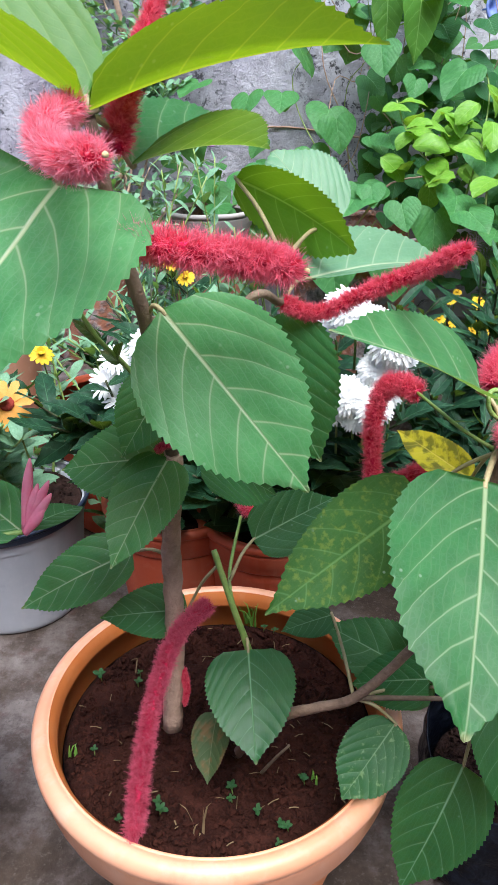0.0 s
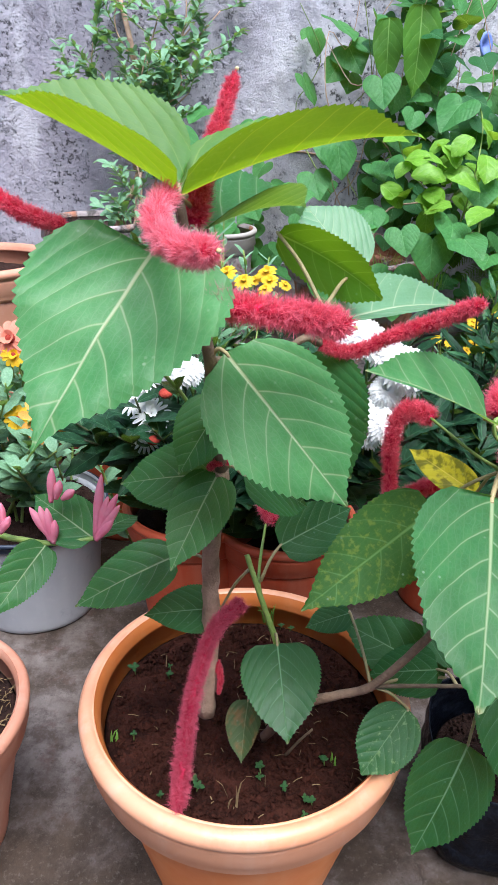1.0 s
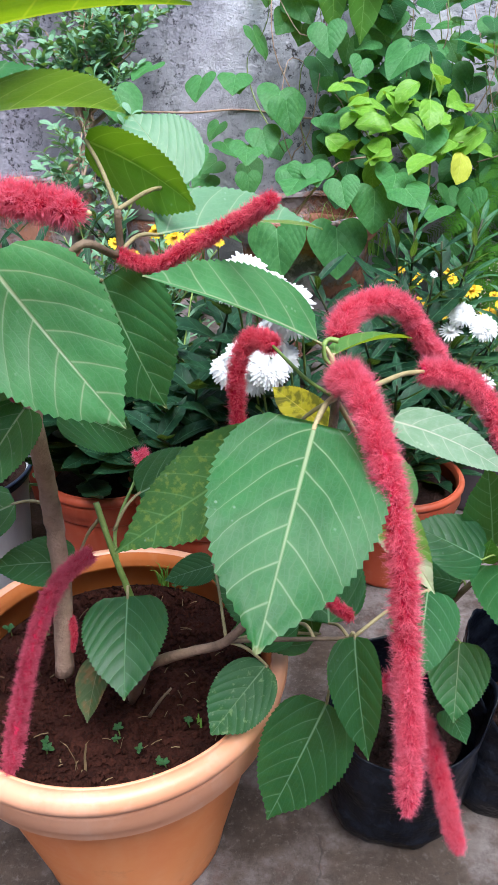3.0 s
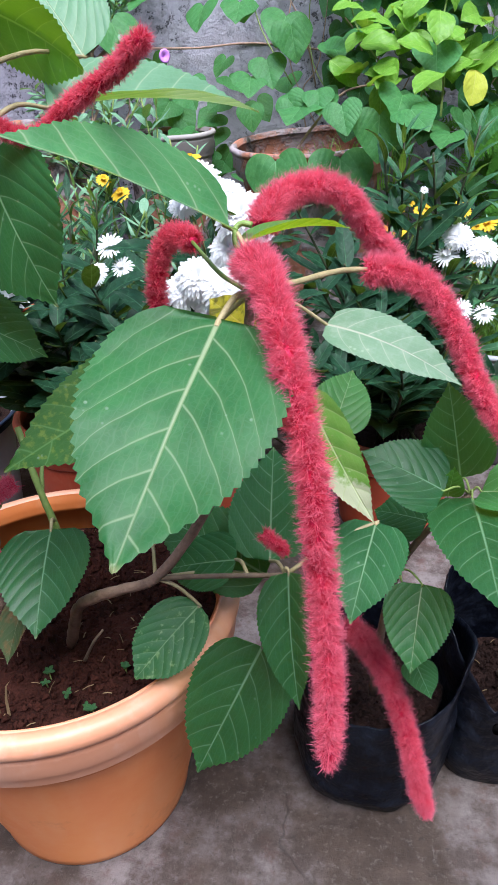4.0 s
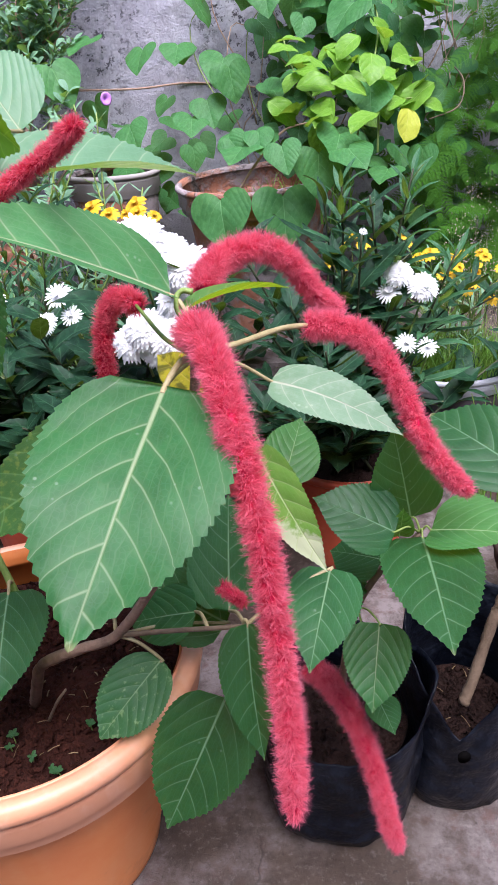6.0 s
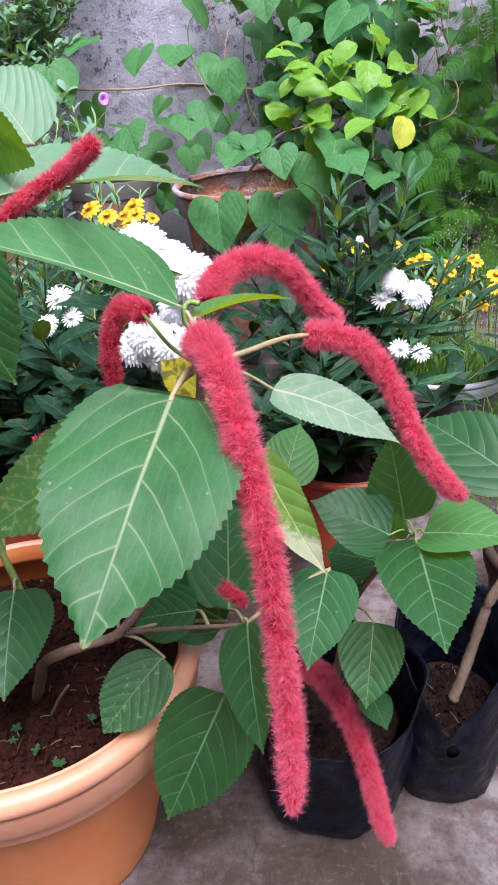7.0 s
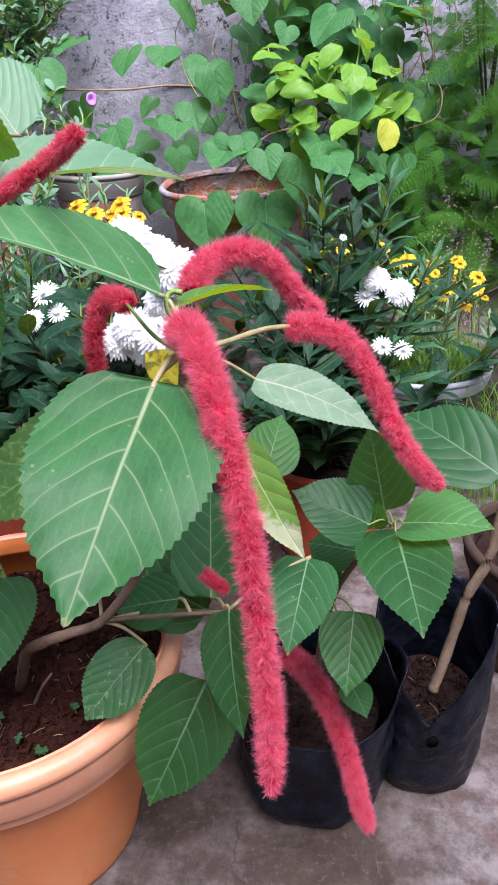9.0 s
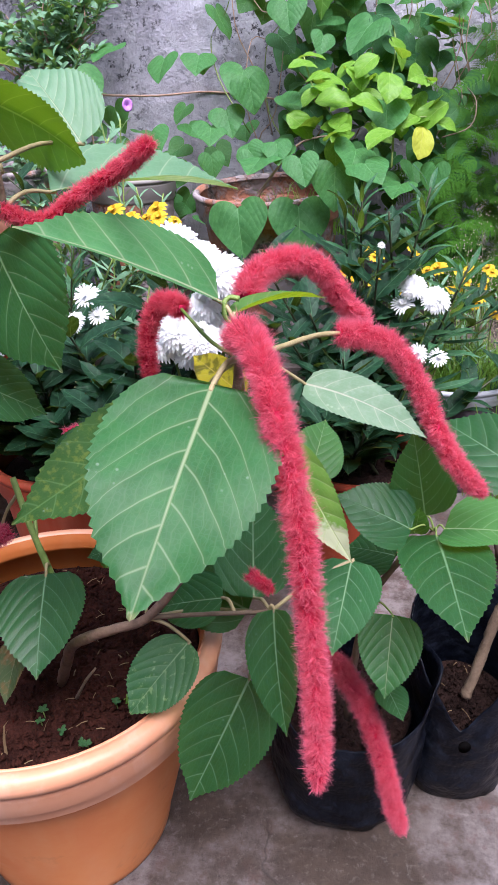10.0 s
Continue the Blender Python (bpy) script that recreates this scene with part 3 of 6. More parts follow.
def soil_disc(radius, z, bumps=0.006, seed=0, rings=26, sides=72):
    """A lumpy round bed of soil."""
    bm = bmesh.new()
    c = Vector((seed * 5.1, seed * 2.3, 0))
    def lump(v):
        q = v * 1.0 + c
        return bumps * (noise.noise(q * 22) + 0.8 * noise.noise(q * 60) + 0.5 * noise.noise(q * 140))
    mid = bm.verts.new((0, 0, z + lump(Vector((0, 0, 0)))))
    old = None
    for i in range(1, rings + 1):
        ring = []
        for k in range(sides):
            a = 2 * math.pi * k / sides
            v = Vector((math.cos(a), math.sin(a), 0)) * radius * i / rings
            ring.append(bm.verts.new((v.x, v.y, z + (lump(v) if i < rings else -0.002))))
        for k in range(sides):
            if old:
                bm.faces.new((old[k], ring[k], ring[(k + 1) % sides], old[(k + 1) % sides]))
            else:
                bm.faces.new((mid, ring[k], ring[(k + 1) % sides]))
        old = ring
    low = [bm.verts.new((v.co.x * 0.80, v.co.y * 0.80, z - 0.02)) for v in old]
    for k in range(sides):
        bm.faces.new((old[k], low[k], low[(k + 1) % sides], old[(k + 1) % sides]))
    return bm


def flower_head(petals, length, width, rows, cup, seed, droop=0.0, notch=False):
    """Petals in rows round the z axis."""
    bm = bmesh.new()
    rng = random.Random(seed)
    for row in range(rows):
        k = row / max(rows - 1, 1)
        n = max(int(petals * (1 - 0.45 * k)), 5)
        for i in range(n):
            a = 2 * math.pi * (i + 0.5 * (row % 2) + 0.25 * rng.random()) / n
            lift = cup + k * 1.05 + 0.16 * (rng.random() - 0.5)
            le = length * (1 - 0.42 * k) * (0.88 + 0.2 * rng.random())
            w = width * (0.85 + 0.3 * rng.random())
            d = Vector((math.cos(a), math.sin(a), 0))
            t = Vector((-math.sin(a), math.cos(a), 0))
            pts = []
            for s, ww in ((0.0, 0.3), (0.45, 0.95), (0.85, 1.0), (1.0, 0.35)):
                ang = lift - droop * s * s
                c = d * (le * s * math.cos(ang)) + Vector((0, 0, le * s * math.sin(ang) + 0.0008 * row))
                pts.append((c - t * w * ww / 2, c + Vector((0, 0, -w * 0.12 * ww)), c + t * w * ww / 2))
            vs = [[bm.verts.new(q) for q in tr] for tr in pts]
            for u, v in zip(vs, vs[1:]):
                bm.faces.new((u[0], u[1], v[1], v[0]))
                bm.faces.new((u[1], u[2], v[2], v[1]))
    return bm


def dome(radius, height, seed=0):
    bm = bmesh.new()
    bmesh.ops.create_icosphere(bm, subdivisions=2, radius=radius)
    for v in bm.verts:
        v.co *= 1 + 0.18 * noise.noise(v.co * (3 / radius) + Vector((seed, 0, 0)))
        v.co.z *= height / radius
    return bm


def aim(place, up, turn=0.0, size=1.0):
    """A pose at place with z along up."""
    q = Vector(up).to_track_quat("Z", "Y")
    return Matrix.Translation(place) @ q.to_matrix().to_4x4() @ Matrix.Rotation(turn, 4, "Z") @ Matrix.Scale(size, 4)


def template(bm, material, name):
    me = mesh_of(bm, name)
    me.materials.append(material)
    me.shade_smooth()
    return me


def heart_blade(seed):
    """A heart-shaped blade of unit length: notch at the origin, tip along y."""
    half = smooth_line(((0, 0.03, 0), (0.11, -0.10, 0), (0.29, -0.15, 0), (0.46, -0.05, 0), (0.53, 0.17, 0), (0.46, 0.42, 0), (0.29, 0.68, 0), (0.11, 0.90, 0), (0, 1.0, 0)), 3)
    half = [Vector((v.x * 1.13, v.y, 0)) for v in half]
    rim = half + [Vector((-v.x, v.y, 0)) for v in half[-2:0:-1]]
    bm = bmesh.new()
    uvl = bm.loops.layers.uv.new()
    off = Vector((seed * 3.7, seed * 1.9, 0))
    def raised(x, y):
        return Vector((x, y, 0.22 * abs(x) - 0.14 * (y - 0.25) ** 2 - 0.30 * x * x + 0.07 * noise.noise(Vector((x * 2.2, y * 2.2, 0)) + off)))
    mid = bm.verts.new(raised(0, 0.28))
    old = None
    for t in (0.3, 0.62, 0.86, 1.0):
        ring = [bm.verts.new(raised(v.x * t, 0.28 + (v.y - 0.28) * t)) for v in rim]
        for k in range(len(rim)):
            j = (k + 1) % len(rim)
            bm.faces.new((old[k], ring[k], ring[j], old[j]) if old else (mid, ring[k], ring[j]))
        old = ring
    for f in bm.faces:
        for l in f.loops:
            l[uvl].uv = (l.vert.co.x, l.vert.co.y)
    bmesh.ops.recalc_face_normals(bm, faces=bm.faces)
    return bm


# ---- setting ----
def slab(name, x0, x1, y0, y1, z0, z1, material, label, bumps=0.0, nx=2, ny=2):
    bm = bmesh.new()
    top = [[bm.verts.new((x0 + (x1 - x0) * i / nx, y0 + (y1 - y0) * j / ny, z1)) for i in range(nx + 1)] for j in range(ny + 1)]
    low = [[bm.verts.new((v.co.x, v.co.y, z0)) for v in row] for row in top]
    for j in range(ny):
        for i in range(nx):
            bm.faces.new((top[j][i], top[j][i + 1], top[j + 1][i + 1], top[j + 1][i]))
            bm.faces.new((low[j][i], low[j + 1][i], low[j + 1][i + 1], low[j][i + 1]))
    for i in range(nx):
        bm.faces.new((top[0][i], low[0][i], low[0][i + 1], top[0][i + 1]))
        bm.faces.new((top[ny][i], top[ny][i + 1], low[ny][i + 1], low[ny][i]))
    for j in range(ny):
        bm.faces.new((top[j][0], top[j + 1][0], low[j + 1][0], low[j][0]))
        bm.faces.new((top[j][nx], low[j][nx], low[j + 1][nx], top[j + 1][nx]))
    for row in top:
        for v in row:
            v.co.z += bumps * noise.noise(v.co * 3.0)
    return lone(name, bm, material, label, name.split("_")[0], kind="structure", smooth=False)


slab("ground", -60, 60, -60, 60, -0.6, -0.03, FLOOR, "brown earth yard reaching into the distance")
slab("pavement", -4.0, 4.0, -3.0, 2.1, -0.2, 0.0, FLOOR, "worn grey-brown concrete paving with stains")
slab("wall_north", -4.0, 4.0, 2.12, 2.32, -0.2, 2.3, WALL, "rough grey cement garden wall with black mould stains", 0.0, 2, 2)
# unseen walls on three sides, added to cut low sky light and deepen shadows
slab("wall_south", -3.0, 3.0, -2.9, -2.7, -0.2, 4.4, WALL, "unseen plain grey cement wall, added behind to block low sky light")
slab("wall_west", -2.6, -2.4, -2.698, 2.118, -0.2, 3.0, WALL, "unseen plain grey cement wall, added at the side to block low sky light")
slab("wall_east", 2.4, 2.6, -2.698, 2.118, -0.2, 3.0, WALL, "unseen plain grey cement wall, added at the side to block low sky light")
slab("ledge", -2.398, 2.398, 1.40, 2.118, 0.0, 0.24, FLOOR, "low cement ledge along the garden wall")


# ---- pots ----
def open_ring(profile, wobble, seed):
    bm = spin(profile, 96, wobble, seed)
    bm.faces.ensure_lookup_table()
    bmesh.ops.delete(bm, geom=[f for f in bm.faces if len(f.verts) > 8], context="FACES_ONLY")
    return bm


def round_pot(place, r_top, r_base, height, rim, band, wall, material, label, soil_z, soil_material, soil_label, wobble=0.0, inner=None, name="flower_pot", seed=0, tilt=(0, 0)):
    """A tapered pot with a rolled rim above a stepped band; soil inside."""
    pot = thing(name, place, label, "pot")
    m = place_of(pot) @ Matrix.Rotation(tilt[0], 4, "X") @ Matrix.Rotation(tilt[1], 4, "Y")
    h = height
    ra = r_base + (r_top * 0.93 - r_base) * (1 - band / h)
    body = spin([(r_base * 0.96, 0.0), (r_base, 0.004), (r_base * 1.004, 0.012), (ra * 0.97, h - band - 0.03), (ra, h - band - 0.002), (ra - wall, h - band), (ra - wall, h - band - 0.02), (r_base - wall, 0.012), (0.002, 0.011)], 72, wobble, seed)
    part("body", body, material, pot, m=m)
    rb = r_top - rim * 0.35
    prof = [(ra - 0.001, h - band - 0.010), (rb - 0.006, h - band - 0.008), (rb - 0.003, h - band - 0.004), (rb - 0.004, h - band + 0.004), (rb + 0.001, h - band + 0.010), (rb - 0.001, h - rim * 1.6), (rb + 0.0005, h - rim * 1.35), (rb - 0.0015, h - rim * 1.2)]
    for k in range(11):
        a = -0.35 * math.pi + 1.35 * math.pi * k / 10
        prof.append((r_top - rim * 0.55 + rim * 0.55 * math.cos(a), h - rim * 0.55 + rim * 0.55 * math.sin(a)))
        if k == 7:
            x, z = prof[-1]
            prof += [(x - rim * 0.05, z - rim * 0.09), (x - rim * 0.13, z - rim * 0.075), (x - rim * 0.15, z + rim * 0.0)]
    ri = r_top - rim * 1.15
    cut = prof[-3:]
    prof = prof[:-3]
    lining = [prof[-1]] + cut + [(ri, h - rim * 0.75), (ri - 0.001, h - rim * 0.95), (ri + 0.0025, h - rim * 1.0), (ra - wall + 0.002, h - band - 0.008), (ra - wall + 0.0005, h - band - 0.03)]
    part('inner_wall', open_ring(lining, wobble, seed), POT_IN if material == POT else material, pot, m=m)
    part("rim", open_ring(prof, wobble, seed), inner or material, pot, m=m)
    if soil_material:
        rs = ra - wall - 0.0015 if soil_z < h - band else ri - 0.002
        part("potting_soil", soil_disc(rs, soil_z, 0.006, seed + 1), soil_material, pot, soil_label, m=m)
    return pot


main_pot = round_pot((-0.033, 0.524, 0.0), 0.189, 0.112, 0.297, 0.021, 0.058, 0.004, POT, "large clay-orange plastic flower pot with a thick rolled rim", 0.252, SOIL, "dark red-brown potting soil", inner=POT_RIM)
straw_pot = round_pot((-0.45, 0.53, 0.0), 0.150, 0.095, 0.235, 0.015, 0.045, 0.004, POT_PINK, "faded clay-pink flower pot filled with straw mulch", 0.20, SOIL_GREY, "dark soil under straw mulch", seed=3)
grey_pot = round_pot((-0.46, 1.04, 0.0), 0.150, 0.118, 0.222, 0.006, 0.014, 0.003, POT_GREY, "scuffed grey-white plastic pot with a navy rim", 0.197, SOIL_GREY, "dark soil", 0.01, POT_DARK, seed=4)
red_pot = round_pot((-0.139, 0.979, 0.0), 0.125, 0.088, 0.27, 0.014, 0.045, 0.004, POT_RED, "brick-red plastic flower pot behind the large pot", 0.235, SOIL_GREY, "dark soil", seed=5)
red_pot_2 = round_pot((0.018, 0.946, 0.0), 0.125, 0.088, 0.27, 0.014, 0.045, 0.004, POT_RED, "brick-red plastic flower pot holding white chrysanthemums", 0.235, SOIL_GREY, "dark soil", seed=6)
back_pot = round_pot((-0.335, 1.325, 0.0), 0.125, 0.088, 0.30, 0.014, 0.045, 0.004, POT_RED, "brick-red plastic flower pot deep among the daisies", 0.262, SOIL_GREY, "dark soil", seed=15)
mid_pot = round_pot((0.352, 1.089, 0.0), 0.125, 0.09, 0.20, 0.012, 0.045, 0.004, POT_RED, "clay-coloured flower pot under the narrow-leaved asters", 0.17, SOIL_GREY, "dark soil", seed=7)
grass_pot = round_pot((0.576, 1.377, 0.0), 0.145, 0.11, 0.25, 0.010, 0.03, 0.005, POT_SHADED, "pot with a pale rim and shade painted into its dull mauve body, overgrown with grass", 0.225, SOIL_GREY, "dark soil", 0.02, POT_GREY, seed=8)
old_pot = round_pot((0.20, 1.66, 0.24), 0.175, 0.12, 0.345, 0.012, 0.05, 0.010, POT_OLD, "chipped weathered clay pot on the ledge", 0.25, SOIL_GREY, "dark dry soil", 0.035, seed=9, tilt=(0.05, -0.03))
old_pot_2 = round_pot((-0.174, 1.883, 0.24), 0.12, 0.09, 0.346, 0.012, 0.05, 0.010, POT_OLD, "weathered grey-rimmed clay pot on the ledge", 0.296, SOIL_GREY, "dark dry soil", 0.02, POT_LIME, seed=10)
old_pot_3 = round_pot((-0.46, 1.745, 0.24), 0.14, 0.10, 0.385, 0.014, 0.05, 0.010, POT_OLD, "weathered clay pot below the bush", 0.34, SOIL_GREY, "dark dry soil", 0.015, seed=11)
clay_pot = round_pot((-0.602, 1.326, 0.0), 0.16, 0.11, 0.611, 0.016, 0.05, 0.006, POT_PINK, "tall faded clay pot with a thick rim", 0.571, SOIL_GREY, "dark soil", seed=12)
brown_pot = round_pot((0.64, 0.80, 0.0), 0.115, 0.085, 0.20, 0.014, 0.04, 0.006, POT_BROWN, "mossy brown clay pot beside the plastic bags", 0.165, SOIL_GREY, "dark soil", 0.02, seed=13)


# ---- plastic grow bags ----
def grow_bag(place, r, height, soil_z, label, seed, dip, fold_power=1.5, hole=None, flare=0.0):
    """A thin plastic bag, slumped, with an uneven open top."""
    bag = thing("grow_bag", place, label, "grow bag", "grow bags on the paving")
    bm = bmesh.new()
    sides, rings = 56, 22
    outer, inner = [], []
    for layer, keep in ((0.0, outer), (-0.0015, inner)):
        for i in range(rings + 1):
            s = i / rings
            ring = []
            for k in range(sides):
                a = 2 * math.pi * k / sides
                v = Vector((math.cos(a), math.sin(a), 0))
                box = 1 / max(abs(math.cos(a)) ** 3.2 + abs(math.sin(a)) ** 3.2, 0.3) ** (1 / 3.2)
                rr = r * (0.80 + 0.20 * box) * (0.90 + 0.10 * min(1, s * 5)) * (1 + 0.02 * math.sin(s * 3.1))
                crease = noise.noise(Vector((v.x * 2.2, v.y * 2.2, s * 3.0 + seed))) * 0.06 + noise.noise(Vector((v.x * 5, v.y * 5, s * 9 + seed))) * 0.035 + abs(noise.noise(Vector((v.x * 8, v.y * 8, s * 5 + seed * 2)))) * 0.03
                fall = max(0.0, s - 0.6) / 0.4
                rr *= 1 + crease + 0.05 * fall * math.cos(2 * a + seed)
                front = abs((a + math.pi / 2 + 0.2 + math.pi) % (2 * math.pi) - math.pi)
                sink = max(0.0, 1 - front / 1.35) if fold_power == 0 else (0.5 + 0.5 * math.cos(a + math.pi / 2 + 0.4 * math.sin(seed))) ** fold_power
                top = height * (1 - dip * sink + 0.05 * noise.noise(v * 2.6 + Vector((0, 0, seed))))
                top *= 1 + flare * max(0.0, math.cos(a + 0.25)) ** 7
                rr *= 1 + 0.5 * flare * fall * max(0.0, math.cos(a + 0.25)) ** 7
                ring.append(bm.verts.new((v.x * (rr + layer), v.y * (rr + layer), max(0.001, s * top) + (0.0015 if layer else 0))))
            keep.append(ring)
    for keep, flip in ((outer, False), (inner, True)):
        for a, b in zip(keep, keep[1:]):
            for k in range(sides):
                f = (a[k], a[(k + 1) % sides], b[(k + 1) % sides], b[k])
                bm.faces.new(f[::-1] if flip else f)
    for k in range(sides):
        bm.faces.new((outer[-1][k], outer[-1][(k + 1) % sides], inner[-1][(k + 1) % sides], inner[-1][k]))
    bm.faces.new(outer[0][::-1])
    bm.faces.new(inner[0])
    sheet = part("bag_sheet", bm, FILM, bag, m=place_of(bag))
    if hole:
        # black disc on the film, its colour giving the shade inside a drain hole
        hb = bmesh.new()
        bmesh.ops.create_cone(hb, cap_ends=True, segments=14, radius1=0.0065, radius2=0.0075, depth=0.003)
        part("drain_hole", hb, HOLE, sheet, m=hole)
    part("potting_soil", soil_disc(r * 0.86, soil_z, 0.007, seed + 2), SOIL_GREY, bag, "crumbly dark soil", m=place_of(bag))
    return bag


bag_1 = grow_bag((0.297, 0.584, 0.0), 0.090, 0.185, 0.125, "squat black plastic grow bag with a rolled-out edge", 2, 0.20, flare=0.28)
bag_2 = grow_bag((0.439, 0.608, 0.0), 0.068, 0.248, 0.118, "crumpled black plastic grow bag holding a bare stem", 5, 0.47, 0, hole=pose(0.426, 0.527, 0.122, 82, 0, 8))


# ---- the chenille plant in the large pot ----
chenille = thing("chenille_plant", (-0.07, 0.49, 0.25), "leafy chenille plant with hanging red-pink tassels in the large pot", "plant")
N_MID = (-0.056, 0.462, 0.614)
N_TOP = (-0.077, 0.386, 0.848)
N_B = (-0.061, 0.417, 0.730)
N_R = (0.187, 0.465, 0.619)
N_L = (0.024, 0.470, 0.729)
F0 = (0.096, 0.457, 0.372)
stalk(chenille, "trunk", ((-0.074, 0.478, 0.301), (-0.071, 0.502, 0.395), (-0.069, 0.503, 0.497), (-0.060, 0.472, 0.581), N_MID), 0.0098, 0.0075, BARK, "upright knobbly grey-brown trunk", 12, 0.25, 8)
stalk(chenille, "stem", (N_MID, (-0.064, 0.448, 0.680), N_B, (-0.070, 0.399, 0.785), N_TOP), 0.0060, 0.0036, TWIG, "slender tan upper stem", 8, 0.15)
stalk(chenille, "branch", ((-0.012, 0.493, 0.250), (0.006, 0.476, 0.298), (0.019, 0.467, 0.328), (0.045, 0.462, 0.346), (0.067, 0.460, 0.356), F0, (0.134, 0.453, 0.426), (0.166, 0.446, 0.496), (0.182, 0.451, 0.568), N_R, (0.187, 0.468, 0.641)), 0.0058, 0.0031, BRANCH_BARK, "bent brown branch rising from the soil", 10, 0.22)
stalk(chenille, "branch", (F0, (0.149, 0.444, 0.388), (0.198, 0.435, 0.399), (0.210, 0.432, 0.403)), 0.0025, 0.0018, TWIG, "thin brownish side branch", 8, 0.1)
stalk(chenille, "branch", ((0.014, 0.462, 0.262), (0.028, 0.458, 0.290), (0.040, 0.457, 0.308)), 0.0018, 0.0012, TWIG, "short dead twig", 7, 0.2)
stalk(chenille, "branch", (N_B, (-0.020, 0.437, 0.723), (0.009, 0.436, 0.743), N_L, (0.027, 0.468, 0.760)), 0.0034, 0.0026, TWIG, "thin tan branch", 7, 0.1)
stalk(chenille, "branch", ((0.006, 0.487, 0.370), (-0.001, 0.493, 0.395), (-0.018, 0.508, 0.438), (-0.034, 0.528, 0.478)), 0.0038, 0.0028, GREEN_STEM, "cut green shoot", 8, 0.15)
stalk(chenille, "branch", ((-0.014, 0.507, 0.424), (-0.021, 0.543, 0.440), (-0.015, 0.627, 0.452)), 0.0022, 0.0016, GREEN_STEM, "thin green shoot", 6, 0.1)

stalk(chenille, "branch", (N_MID, (-0.072, 0.476, 0.640), (-0.088, 0.480, 0.672), (-0.100, 0.450, 0.705), (-0.112, 0.434, 0.738)), 0.0022, 0.0014, GREEN_STEM, "thin green-brown flower twig", 7, 0.3)
for base, tip in (((-0.100, 0.450, 0.705), (-0.118, 0.446, 0.722)), ((-0.092, 0.470, 0.682), (-0.108, 0.474, 0.690)), ((-0.094, 0.466, 0.688), (-0.084, 0.452, 0.704))):
    leaf(chenille, base, tip, 0.009, LEAF_WILT, face=(0.1, -0.8, 0.6), fold=0.3, teeth=6)

# leaves of the tall shoot
leaf(chenille, (-0.094, 0.379, 0.815), (-0.156, 0.279, 0.715), 0.139, LEAF_SHEEN, face=(-0.05, -0.75, 1), fold=0.06, bend=-0.03, stem=N_TOP, q=1.45, p=0.45, lobe=0.10, wave=0.04)
leaf(chenille, (-0.078, 0.384, 0.853), (-0.185, 0.390, 0.906), 0.092, LEAF_YOUNG, "bright translucent young leaf", face=(0.0, -0.2, 1), fold=0.75, bend=-0.02, stem=N_TOP)
leaf(chenille, (-0.076, 0.382, 0.849), (0.085, 0.474, 0.883), 0.074, LEAF_YOUNG, "bright translucent young leaf", face=(0, 0.15, 1), fold=0.75, bend=-0.05, stem=N_TOP)
leaf(chenille, (-0.068, 0.438, 0.819), (0.012, 0.592, 0.817), 0.085, LEAF, face=(0, -0.2, 1), fold=0.7, bend=-0.04, stem=N_TOP)
leaf(chenille, (-0.049, 0.407, 0.740), (0.043, 0.368, 0.637), 0.098, LEAF_SHEEN, face=(-0.1, -1.0, 0.8), p=0.5, lobe=0.0, fold=0.12, bend=-0.03, stem=N_B)
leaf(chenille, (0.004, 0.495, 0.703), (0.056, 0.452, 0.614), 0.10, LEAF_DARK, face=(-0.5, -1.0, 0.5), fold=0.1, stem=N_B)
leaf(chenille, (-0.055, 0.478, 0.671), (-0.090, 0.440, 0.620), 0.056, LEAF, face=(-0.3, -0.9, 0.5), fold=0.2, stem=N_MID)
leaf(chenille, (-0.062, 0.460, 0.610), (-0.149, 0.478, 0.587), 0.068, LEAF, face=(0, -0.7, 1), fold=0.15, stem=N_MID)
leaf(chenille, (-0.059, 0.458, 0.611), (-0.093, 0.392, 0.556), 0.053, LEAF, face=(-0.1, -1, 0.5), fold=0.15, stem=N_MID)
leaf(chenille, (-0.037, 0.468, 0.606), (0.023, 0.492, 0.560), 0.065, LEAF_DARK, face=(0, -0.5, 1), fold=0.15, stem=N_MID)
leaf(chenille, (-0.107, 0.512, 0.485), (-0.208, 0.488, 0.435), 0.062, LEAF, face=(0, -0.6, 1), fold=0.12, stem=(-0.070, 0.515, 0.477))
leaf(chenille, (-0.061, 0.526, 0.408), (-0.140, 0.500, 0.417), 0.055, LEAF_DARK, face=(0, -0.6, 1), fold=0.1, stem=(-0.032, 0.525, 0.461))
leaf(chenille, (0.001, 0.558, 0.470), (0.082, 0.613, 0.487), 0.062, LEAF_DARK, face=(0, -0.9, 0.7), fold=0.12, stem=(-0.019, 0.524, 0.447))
leaf(chenille, (0.000, 0.481, 0.402), (0.011, 0.394, 0.358), 0.080, LEAF_DEEP, face=(0, -0.6, 1), fold=0.12, stem=(-0.002, 0.496, 0.400))
leaf(chenille, (-0.028, 0.465, 0.339), (-0.033, 0.414, 0.305), 0.042, LEAF_WILT, "limp browning leaf", face=(-0.5, -0.8, 0.6), fold=0.2, stem=(-0.012, 0.489, 0.387))

# leaves of the branch
leaf(chenille, (0.170, 0.430, 0.612), (0.132, 0.276, 0.531), 0.124, LEAF, face=(0.05, -0.75, 1), fold=0.10, bend=-0.03, stem=N_R, r=0.0024, p=0.40, q=0.82, wave=0.035)
leaf(chenille, (0.172, 0.481, 0.659), (0.053, 0.410, 0.728), 0.078, LEAF_SHEEN, face=(0.05, -0.42, 1), fold=0.46, bend=-0.03, stem=(0.187, 0.467, 0.640))
